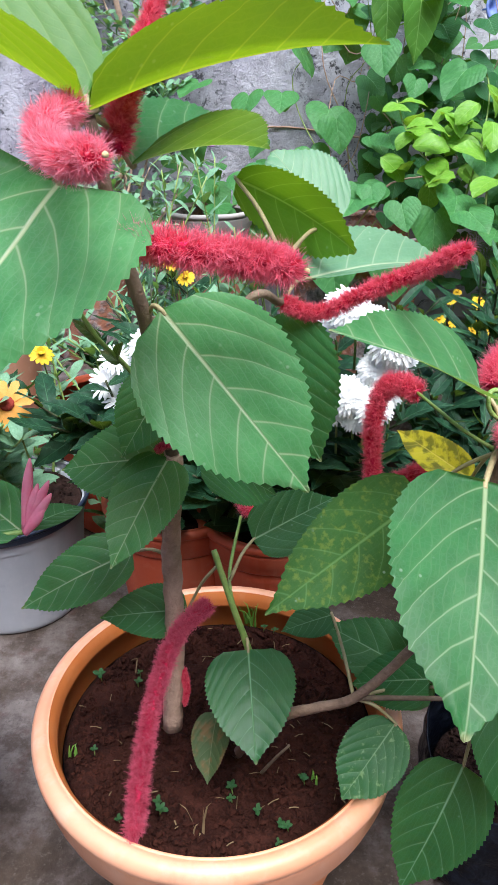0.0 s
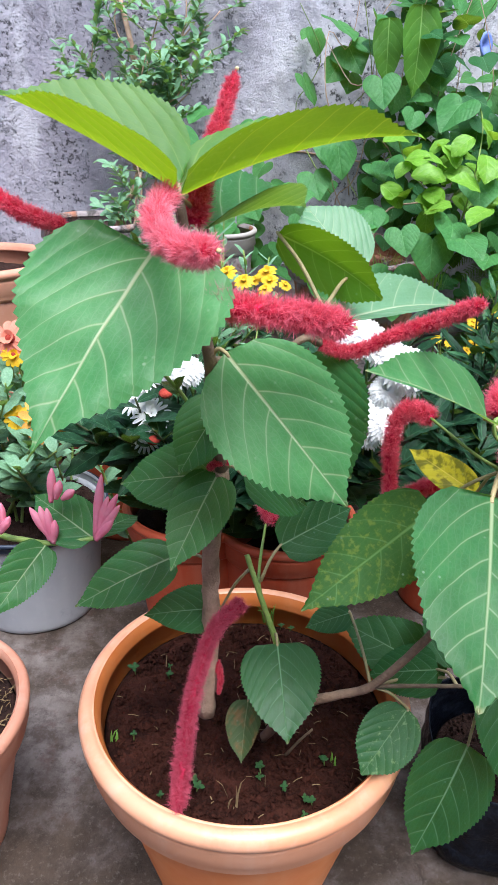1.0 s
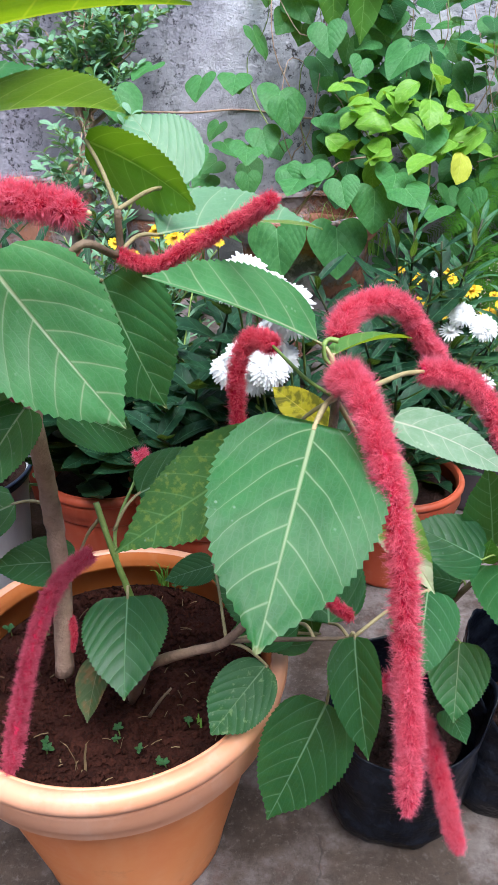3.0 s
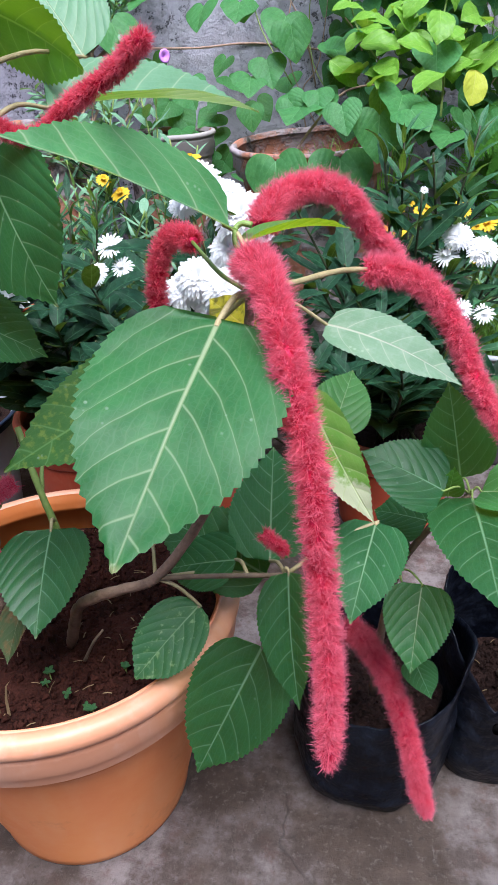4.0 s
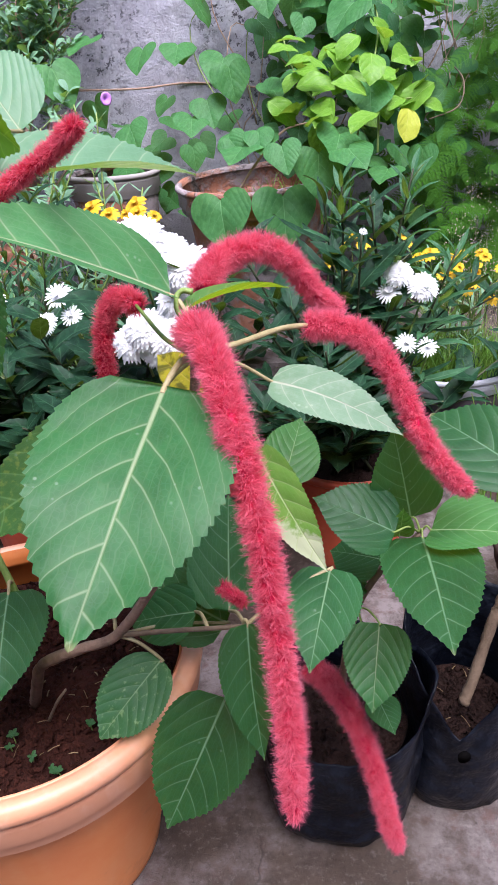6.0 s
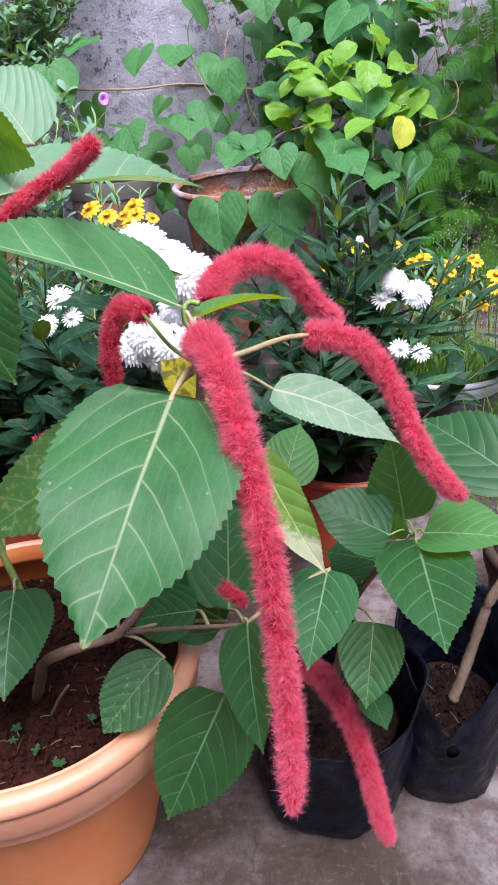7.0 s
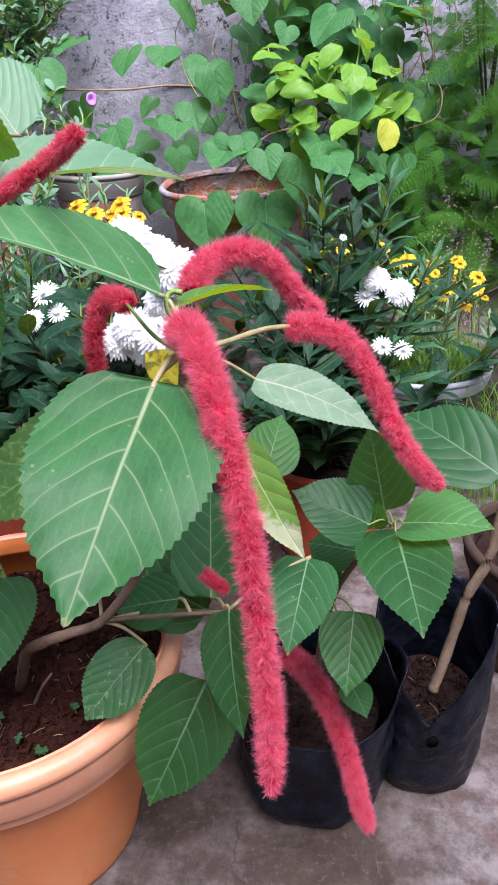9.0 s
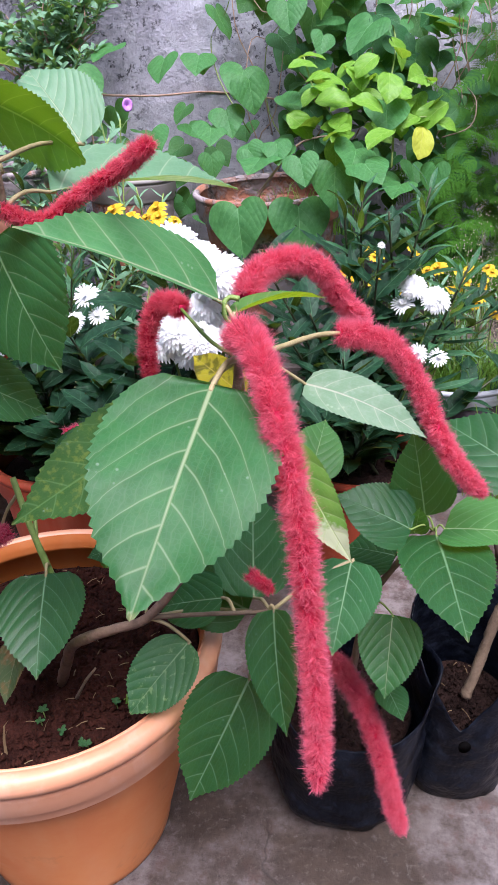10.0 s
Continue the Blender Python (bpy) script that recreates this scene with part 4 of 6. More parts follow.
leaf(chenille, (0.143, 0.495, 0.561), (0.016, 0.400, 0.512), 0.080, LEAF_SPOT, "dull leaf mottled with yellow spots", face=(0.1, -0.8, 0.9), fold=0.1, stem=N_R)
leaf(chenille, (0.187, 0.520, 0.564), (0.135, 0.595, 0.573), 0.036, LEAF_YELLOW, "yellow leaf with dark blotches", face=(0, -1, 0.6), fold=0.25, stem=N_R)
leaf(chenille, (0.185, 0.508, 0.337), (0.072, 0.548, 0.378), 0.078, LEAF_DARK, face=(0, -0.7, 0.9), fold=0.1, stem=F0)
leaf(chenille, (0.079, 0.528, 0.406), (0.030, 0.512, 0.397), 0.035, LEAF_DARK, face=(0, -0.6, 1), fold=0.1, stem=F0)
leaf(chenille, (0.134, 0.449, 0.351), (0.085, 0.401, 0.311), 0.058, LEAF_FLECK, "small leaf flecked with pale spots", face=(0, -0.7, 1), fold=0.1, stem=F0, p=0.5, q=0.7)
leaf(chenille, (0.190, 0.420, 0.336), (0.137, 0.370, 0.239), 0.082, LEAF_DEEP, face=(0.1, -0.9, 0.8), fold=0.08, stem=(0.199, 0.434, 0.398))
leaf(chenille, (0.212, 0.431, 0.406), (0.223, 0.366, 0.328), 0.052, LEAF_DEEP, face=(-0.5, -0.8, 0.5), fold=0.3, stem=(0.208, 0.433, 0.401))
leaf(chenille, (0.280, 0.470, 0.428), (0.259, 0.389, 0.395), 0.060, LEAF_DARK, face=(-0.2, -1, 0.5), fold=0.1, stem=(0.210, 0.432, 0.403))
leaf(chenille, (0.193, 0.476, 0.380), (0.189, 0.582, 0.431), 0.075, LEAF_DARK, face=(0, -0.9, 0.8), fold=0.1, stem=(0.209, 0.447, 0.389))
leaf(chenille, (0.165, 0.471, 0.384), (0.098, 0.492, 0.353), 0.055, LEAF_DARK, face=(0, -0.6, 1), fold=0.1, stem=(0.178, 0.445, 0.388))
leaf(chenille, (0.224, 0.476, 0.539), (0.276, 0.430, 0.456), 0.042, LEAF_CREAM, "cream-variegated leaf", face=(-0.55, -0.78, 0.65), fold=0.15, stem=N_R)
leaf(chenille, (0.244, 0.521, 0.482), (0.261, 0.582, 0.511), 0.052, LEAF_BRIGHT, face=(0, -1, 0.4), fold=0.15, stem=N_R)
leaf(chenille, (0.238, 0.494, 0.586), (0.333, 0.463, 0.552), 0.042, LEAF_GREY, "pale grey-green leaf seen from its edge", face=(0.1, -0.7, 1), fold=0.12, bend=-0.10, stem=N_R)
leaf(chenille, (0.184, 0.473, 0.651), (0.254, 0.530, 0.646), 0.030, LEAF_YOUNG, "small yellow-green leaf", face=(0, 0.25, 1), fold=0.4, stem=N_R, bend=-0.06)

# leaves of the inner twig
leaf(chenille, (-0.012, 0.548, 0.800), (0.077, 0.512, 0.754), 0.054, LEAF_OLIVE, "folded leaf showing its olive underside", face=(-0.45, -1.0, -0.15), fold=0.30, bend=0.09, stem=(0.026, 0.480, 0.752), tooth=0.05, p=0.5, q=0.6)
leaf(chenille, (0.060, 0.570, 0.762), (0.014, 0.606, 0.815), 0.076, LEAF_PALE, face=(0.2, -0.7, 0.7), fold=0.15, stem=(0.027, 0.470, 0.760), p=0.5, q=0.6)
leaf(chenille, (0.045, 0.520, 0.733), (0.180, 0.630, 0.717), 0.074, LEAF_PALE, face=(0, -0.4, 1), fold=0.5, bend=-0.05, stem=N_L)

# tassels
catkin(chenille, ((-0.071, 0.411, 0.830), (-0.065, 0.432, 0.861), (-0.056, 0.451, 0.889), (-0.047, 0.471, 0.918)), 0.0125, HAIR_DARK, "upright crimson tassel", taper=0.5, tip=True)
catkin(chenille, ((-0.082, 0.376, 0.851), (-0.085, 0.340, 0.846), (-0.076, 0.308, 0.837), (-0.060, 0.290, 0.834), (-0.049, 0.282, 0.836)), 0.0112, HAIR_SOFT, "fluffy pink tassel turned towards the path", taper=1.0, tip=True)
catkin(chenille, ((-0.068, 0.381, 0.789), (-0.042, 0.351, 0.789), (-0.010, 0.352, 0.785), (0.011, 0.355, 0.781), (0.030, 0.357, 0.777)), 0.0132, HAIR, "level fluffy pink-red tassel", taper=1.0, tip=True)
catkin(chenille, (N_L, (0.049, 0.476, 0.719), (0.082, 0.464, 0.738), (0.117, 0.452, 0.757), (0.137, 0.438, 0.771)), 0.0130, HAIR_DARK, "long thin crimson tassel", taper=0.7, start=0.6)
catkin(chenille, ((-0.248, 0.434, 0.863), (-0.216, 0.426, 0.846), (-0.185, 0.419, 0.831), (-0.161, 0.417, 0.825)), 0.0110, HAIR_DARK, "thin crimson tassel", taper=0.6)
catkin(chenille, ((-0.037, 0.504, 0.434), (-0.062, 0.482, 0.421), (-0.078, 0.450, 0.390), (-0.088, 0.409, 0.342), (-0.091, 0.368, 0.297)), 0.0142, HAIR_DUSK, "dusky crimson tassel hanging over the soil", taper=0.85, start=0.75)
catkin(chenille, ((0.191, 0.448, 0.636), (0.193, 0.445, 0.645), (0.205, 0.417, 0.634), (0.218, 0.384, 0.599), (0.231, 0.360, 0.542), (0.239, 0.346, 0.463), (0.244, 0.326, 0.404), (0.245, 0.308, 0.350)), 0.0158, HAIR, "very long hanging pink-red tassel", taper=0.80, start=1.08)
catkin(chenille, ((0.191, 0.513, 0.652), (0.201, 0.533, 0.667), (0.229, 0.550, 0.673), (0.255, 0.564, 0.658), (0.274, 0.577, 0.628), (0.297, 0.604, 0.602)), 0.0160, HAIR, "arched pink-red tassel", taper=0.75)
stalk(chenille, "branch", (N_R, (0.222, 0.491, 0.620), (0.248, 0.520, 0.618), (0.271, 0.536, 0.614)), 0.0026, 0.0021, PETIOLE, "knobbly pale flower stalk", 7, 0.3)
catkin(chenille, ((0.267, 0.535, 0.614), (0.295, 0.540, 0.609), (0.320, 0.537, 0.593), (0.340, 0.527, 0.561), (0.357, 0.513, 0.524), (0.377, 0.504, 0.496), (0.393, 0.502, 0.479)), 0.0170, HAIR, "long drooping pink-red tassel", taper=0.65, start=0.9)
catkin(chenille, ((0.137, 0.532, 0.637), (0.122, 0.546, 0.640), (0.108, 0.545, 0.626), (0.104, 0.536, 0.594), (0.107, 0.525, 0.542)), 0.0126, HAIR_DARK, "hooked crimson tassel", taper=0.8)
stalk(chenille, "branch", (N_R, (0.164, 0.482, 0.628), (0.136, 0.532, 0.638)), 0.0018, 0.0014, GREEN_STEM, "thin flower stalk", 6, 0.2)
catkin(chenille, ((0.169, 0.576, 0.544), (0.142, 0.575, 0.532), (0.114, 0.571, 0.514)), 0.0130, HAIR_DARK, "short crimson tassel", taper=0.8)
catkin(chenille, ((0.191, 0.454, 0.425), (0.201, 0.447, 0.421), (0.210, 0.444, 0.416)), 0.0085, HAIR_DARK, "small red flower tuft", taper=0.9)
catkin(chenille, ((-0.020, 0.668, 0.460), (-0.014, 0.663, 0.449), (-0.006, 0.657, 0.438)), 0.0125, HAIR, "small pink flower tuft", taper=1.0)
catkin(chenille, ((-0.043, 0.473, 0.615), (-0.059, 0.454, 0.624), (-0.066, 0.452, 0.620)), 0.0040, HAIR_DARK, "withered flower tuft", taper=1.0)


# ---- young chenille plants in the bags ----
sapling = thing("chenille_sapling", (0.293, 0.539, 0.152), "young chenille plant with broad toothed leaves", "plant", "young plants in grow bags")
S_N = (0.364, 0.530, 0.418)
S_L = (0.311, 0.548, 0.317)
stalk(sapling, "stem", ((0.293, 0.539, 0.152), (0.298, 0.543, 0.244), S_L, (0.335, 0.536, 0.378), S_N), 0.0048, 0.0026, TWIG, sides=8, wobble=0.15)
leaf(sapling, (0.338, 0.511, 0.433), (0.268, 0.525, 0.462), 0.064, LEAF_DEEP, face=(0.05, -0.7, 1), fold=0.12, stem=S_N, r=0.0010, stem_material=GREEN_STEM)
leaf(sapling, (0.357, 0.544, 0.426), (0.337, 0.540, 0.520), 0.064, LEAF_DEEP, face=(0, -1, 0.4), fold=0.12, stem=S_N, r=0.0010, stem_material=GREEN_STEM)
leaf(sapling, (0.364, 0.521, 0.420), (0.361, 0.379, 0.420), 0.082, LEAF_DEEP, face=(-0.1, -0.5, 1), fold=0.12, stem=S_N, r=0.0010, stem_material=GREEN_STEM)
leaf(sapling, (0.372, 0.525, 0.424), (0.442, 0.485, 0.444), 0.074, LEAF_BRIGHT, face=(-0.1, -0.2, 1), fold=0.3, stem=S_N, r=0.0010, stem_material=GREEN_STEM)
leaf(sapling, (0.345, 0.529, 0.416), (0.346, 0.520, 0.452), 0.024, LEAF_FRESH, "small unfolding leaf", face=(0, -1, 0.3), fold=0.3, stem=S_N, r=0.0010, stem_material=GREEN_STEM)
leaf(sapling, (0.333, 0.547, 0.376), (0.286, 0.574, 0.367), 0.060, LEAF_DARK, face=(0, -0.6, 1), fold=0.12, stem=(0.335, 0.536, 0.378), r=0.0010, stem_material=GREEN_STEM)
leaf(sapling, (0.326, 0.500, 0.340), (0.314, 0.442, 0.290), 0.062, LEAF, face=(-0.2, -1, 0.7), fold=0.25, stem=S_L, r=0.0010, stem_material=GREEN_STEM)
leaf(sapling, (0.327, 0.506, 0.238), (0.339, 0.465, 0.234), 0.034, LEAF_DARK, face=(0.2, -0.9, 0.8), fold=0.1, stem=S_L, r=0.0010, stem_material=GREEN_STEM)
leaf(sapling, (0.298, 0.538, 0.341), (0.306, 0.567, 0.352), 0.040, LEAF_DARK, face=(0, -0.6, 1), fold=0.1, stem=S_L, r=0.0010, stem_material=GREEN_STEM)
catkin(sapling, ((0.263, 0.516, 0.271), (0.283, 0.511, 0.249), (0.306, 0.497, 0.211), (0.325, 0.476, 0.160), (0.334, 0.457, 0.125), (0.343, 0.443, 0.098)), 0.0170, HAIR, "hanging pink-red tassel", taper=0.75)

sapling_2 = thing("chenille_sapling", (0.440, 0.574, 0.188), "young chenille plant with a stout tan stem", "plant", "young plants in grow bags")
stalk(sapling_2, "stem", ((0.431, 0.566, 0.161), (0.438, 0.571, 0.182), (0.452, 0.584, 0.226), (0.466, 0.595, 0.278), (0.487, 0.603, 0.323), (0.499, 0.618, 0.393)), 0.0064, 0.0054, TWIG, "stout knobbly tan stem", 10, 0.25)
leaf(sapling_2, (0.490, 0.610, 0.420), (0.405, 0.711, 0.446), 0.092, LEAF_DEEP, face=(-0.1, -0.8, 0.8), fold=0.12, stem=(0.499, 0.618, 0.393), p=0.55, q=0.8)
catkin(chenille, ((-0.063, 0.493, 0.363), (-0.059, 0.484, 0.350), (-0.060, 0.476, 0.335)), 0.0060, HAIR_DARK, "withered red flower tuft", taper=0.6)
stalk(chenille, "young_catkin", ((0.188, 0.468, 0.641), (0.178, 0.471, 0.649), (0.177, 0.476, 0.658), (0.181, 0.479, 0.662), (0.188, 0.478, 0.661)), 0.0016, 0.0024, GREEN_STEM, "small curled green flower shoot", 7, 0.3)


# ---- plants behind ----
HEART = [template(heart_blade(k), LEAF_VINE, "heart_leaf") for k in (1, 2, 3, 4)]
# hearts in the shaded green, to darken the depth of the vine
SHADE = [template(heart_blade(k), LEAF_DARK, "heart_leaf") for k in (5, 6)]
LIME = [template(blade(1, 0.74, 0.20, -0.10, 9, 0.55, 0.6, 0.0, 0.06, 3, s, 0.0, 0.012), LEAF_LIME, "lime_leaf") for s in (4, 5, 6)]
OVAL = template(blade(1, 0.50, 0.25, -0.04, 12, 0.42, 0.85, 0.05, 0.05, 3, 19, 0.0, 0.0), LEAF_FRESH, "oval_leaf")
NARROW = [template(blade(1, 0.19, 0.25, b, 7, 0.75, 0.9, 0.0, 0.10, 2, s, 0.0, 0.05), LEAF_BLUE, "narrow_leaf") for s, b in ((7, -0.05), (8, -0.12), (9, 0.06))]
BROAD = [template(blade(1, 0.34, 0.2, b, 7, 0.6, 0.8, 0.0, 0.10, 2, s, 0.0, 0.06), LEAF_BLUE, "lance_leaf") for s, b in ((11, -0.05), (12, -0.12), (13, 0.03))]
SMALL = [template(blade(1, 0.46, 0.2, -0.06, 4, 0.6, 0.6, 0.0, 0.05, 1, s, 0.0, 0.0), LEAF_BUSH, "small_leaf") for s in (14, 15)]
SLENDER = [template(blade(1, 0.17, 0.25, b, 7, 0.75, 0.9, 0.0, 0.10, 2, s, 0.0, 0.03), LEAF_ASTER, "slender_leaf") for s, b in ((41, -0.06), (42, -0.14), (43, 0.05))]
SPOON = [template(blade(1, 0.48, 0.25, b, 5, 0.85, 0.5, 0.0, 0.05, 2, s, 0.0, 0.0), LEAF_BUSH, "spoon_leaf") for s, b in ((31, -0.06), (32, 0.05), (33, -0.12))]
TUFT = [template(blade(1, 0.16, 0.3, b, 4, 0.5, 0.8, 0.0, 0.05, 1, s, 0.0, 0.0), LEAF_BUSH, "slim_leaf") for s, b in ((16, -0.1), (17, 0.05))]
GOLD_LEAF = template(blade(1, 0.84, 0.16, -0.05, 9, 0.5, 0.55, 0.0, 0.06, 3, 21, 0.0, 0.012), LEAF_GOLD, "yellow_leaf")
WHITE_HEAD = [template(flower_head(34, 1.0, 0.15, 5, 0.10, s, 0.35), WHITE_PETAL, "white_petals") for s in (1, 2, 3)]
WHITE_STAR = [template(flower_head(20, 1.0, 0.17, 2, 0.15, s, 0.2), WHITE_PETAL, "white_petals") for s in (4, 5)]
YELLOW_HEAD = [template(flower_head(13, 1.0, 0.36, 2, 0.15, s, 0.3), YELLOW_PETAL, "yellow_petals") for s in (6, 7)]
ORANGE_HEAD = template(flower_head(11, 1.0, 0.30, 1, 0.2, 8, 0.3), ORANGE_PETAL, "orange_petals")
CORAL_HEAD = template(flower_head(10, 1.0, 0.42, 2, 0.2, 9, 0.3), CORAL_PETAL, "coral_petals")
EYE_RED, EYE_GOLD = template(dome(0.28, 0.2), RED_EYE, "flower_centre"), template(dome(0.25, 0.18), GOLD_EYE, "flower_centre")


def lay(parent, mesh, base, way, face, size, name="leaf"):
    """A leaf of shared shape at base, pointing along way."""
    ob = new(name, mesh)
    b = Vector(base)
    return attach(ob, parent, leaf_pose(b, b + Vector(way), face) @ Matrix.Scale(size, 4))


def bloom(parent, head, eye, place, up, size, rng, name="flower"):
    ob = attach(new(name, head), parent, aim(place, up, rng.random() * 6.28, size))
    if eye:
        attach(new("flower_centre", eye), ob, aim(Vector(place) + Vector(up).normalized() * size * 0.08, up, 0, size))
    return ob


def thread(parent, points, r0, r1, material, name="stem", sides=6, steps=4):
    return part(name, tube(bmesh.new(), smooth_line(points, steps), (r0, r1), sides), material, parent)


def bushy(name, place, label, category, tops, meshes, size, per_stem, seed, stem_material=None, foot=0.05, low=0.12, rise=0.35, r=0.003, group=""):
    """A plant of several stems from one foot, set with leaves all along."""
    rng = random.Random(seed)
    plant = thing(name, place, label, category, group)
    p0 = Vector(place)
    for top in tops:
        top = Vector(top)
        a = p0 + Vector((rng.uniform(-foot, foot), rng.uniform(-foot, foot), 0))
        mid = a.lerp(top, 0.5) + Vector((rng.uniform(-0.02, 0.02), rng.uniform(-0.02, 0.02), 0.02))
        line = smooth_line((a, mid, top), 10)
        part("stem", tube(bmesh.new(), line, (r, r * 0.5), 6), stem_material or DARK_STEM, plant)
        turn = rng.random() * 6.28
        for k in range(per_stem):
            s = low + (1 - low) * (k + rng.random() * 0.5) / per_stem
            i = min(int(s * (len(line) - 1)), len(line) - 2)
            b = line[i].lerp(line[i + 1], s * (len(line) - 1) - i)
            turn += 2.4
            up = rise + 1.2 * max(0, s - 0.75) + rng.uniform(-0.25, 0.25)
            way = Vector((math.cos(turn), math.sin(turn), up))
            lay(plant, rng.choice(meshes), b, way, (0.1, -0.25, 1), size * (1.15 - 0.55 * s) * rng.uniform(0.75, 1.2))
    return plant


rng = random.Random(11)

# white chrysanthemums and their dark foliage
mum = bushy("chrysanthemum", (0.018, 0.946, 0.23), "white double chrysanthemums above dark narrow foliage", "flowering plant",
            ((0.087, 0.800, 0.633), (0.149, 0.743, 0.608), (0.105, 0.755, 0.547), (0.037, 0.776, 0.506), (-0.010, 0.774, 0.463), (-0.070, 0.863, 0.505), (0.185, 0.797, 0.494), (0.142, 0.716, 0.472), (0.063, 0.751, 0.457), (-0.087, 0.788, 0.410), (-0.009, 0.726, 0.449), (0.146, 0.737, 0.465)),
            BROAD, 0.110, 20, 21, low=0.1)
for x, y, z, s in ((*(0.099, 0.756, 0.644), 0.026), (*(0.125, 0.759, 0.628), 0.022), (*(0.148, 0.731, 0.616), 0.026), (*(0.158, 0.743, 0.595), 0.020), (*(0.132, 0.745, 0.579), 0.020), (*(0.100, 0.729, 0.553), 0.023), (*(0.129, 0.715, 0.546), 0.022), (*(0.081, 0.732, 0.537), 0.020), (*(0.112, 0.727, 0.527), 0.018), (*(0.145, 0.746, 0.549), 0.018), (*(0.080, 0.781, 0.618), 0.016)):
    bloom(mum, rng.choice(WHITE_HEAD), None, (x, y, z), (rng.uniform(-0.3, 0.3), -0.75, 0.8), s * 1.2, rng)
    thread(mum, ((x, y, z), (x + 0.01, y + 0.02, z - 0.03), (x + 0.015, y + 0.05, z - 0.09)), 0.0014, 0.0018, GREEN_STEM)

mum_2 = bushy("chrysanthemum", (-0.139, 0.979, 0.23), "white chrysanthemums with thin petals, partly faded", "flowering plant",
              ((-0.137, 0.863, 0.552), (-0.205, 0.844, 0.518), (-0.176, 0.808, 0.487), (-0.235, 0.820, 0.471), (-0.275, 0.815, 0.463), (-0.055, 0.763, 0.390), (-0.106, 0.821, 0.465), (-0.306, 0.847, 0.483), (-0.089, 0.954, 0.507), (-0.130, 0.922, 0.451)),
              BROAD, 0.115, 19, 22, low=0.1)
for x, y, z, s in ((-0.148, 0.86, 0.562, 0.034), (-0.195, 0.87, 0.540, 0.024), (-0.209, 0.87, 0.508, 0.030), (-0.186, 0.86, 0.487, 0.030), (-0.193, 0.85, 0.452, 0.026), (-0.132, 0.87, 0.552, 0.026), (-0.059, 0.936, 0.536, 0.021), (-0.077, 0.918, 0.504, 0.018), (-0.044, 0.933, 0.508, 0.016)):
    bloom(mum_2, rng.choice(WHITE_STAR + WHITE_HEAD[:1]), None, (x, y, z), (rng.uniform(-0.4, 0.4), -0.7, 0.7), s, rng)
    thread(mum_2, ((x, y, z), (x, y + 0.02, z - 0.03), (x + 0.01, y + 0.04, z - 0.08)), 0.0013, 0.0016, GREEN_STEM)
for base, way in (((-0.205, 0.905, 0.462), (-1, -0.25, -0.35)), ((-0.215, 0.90, 0.440), (-0.9, -0.4, -0.5)), ((-0.150, 0.90, 0.43), (-0.7, -0.7, -0.5))):
    lay(mum_2, BROAD[0], base, way, (0.1, -0.5, 1), 0.135)
for x, y, z in ((-0.180, 0.835, 0.456), (-0.160, 0.835, 0.530)):
    part("faded_flower", dome(0.010, 0.007), RED_EYE, mum_2, "withered rusty flower head", m=Matrix.Translation((x, y, z)))

aster = bushy("aster", (0.352, 1.089, 0.165), "tall asters with narrow leaves and white flowers", "flowering plant",
              ((0.366, 0.982, 0.636), (0.307, 1.012, 0.632), (0.351, 0.937, 0.595), (0.256, 0.883, 0.522), (0.298, 0.837, 0.476), (0.226, 0.878, 0.493), (0.324, 0.792, 0.432), (0.267, 0.778, 0.409), (0.402, 0.963, 0.493), (0.211, 0.765, 0.432), (0.414, 0.914, 0.443), (0.326, 0.935, 0.551), (0.183, 1.003, 0.581)),
              NARROW + BROAD[:1], 0.110, 22, 23, low=0.1, rise=0.5)
for x, y, z, s in ((*(0.408, 0.984, 0.531), 0.022), (*(0.441, 0.976, 0.514), 0.024), (*(0.395, 0.981, 0.505), 0.018), (*(0.415, 0.938, 0.445), 0.017), (*(0.444, 0.936, 0.439), 0.016), (*(0.356, 0.960, 0.595), 0.006)):
    bloom(aster, rng.choice(WHITE_HEAD if s > 0.02 else WHITE_STAR), None, (x, y, z), (rng.uniform(-0.3, 0.3), -0.7, 0.8), s, rng)
    thread(aster, ((x, y, z), (x, y + 0.015, z - 0.03), (x - 0.02, y + 0.02, z - 0.10)), 0.0012, 0.0016, GREEN_STEM)

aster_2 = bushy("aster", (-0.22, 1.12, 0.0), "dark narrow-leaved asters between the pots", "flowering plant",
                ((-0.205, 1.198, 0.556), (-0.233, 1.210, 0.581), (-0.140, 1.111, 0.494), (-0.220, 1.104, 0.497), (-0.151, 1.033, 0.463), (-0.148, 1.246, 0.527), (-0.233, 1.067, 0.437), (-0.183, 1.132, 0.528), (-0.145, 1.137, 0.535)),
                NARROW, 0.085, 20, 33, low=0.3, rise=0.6)

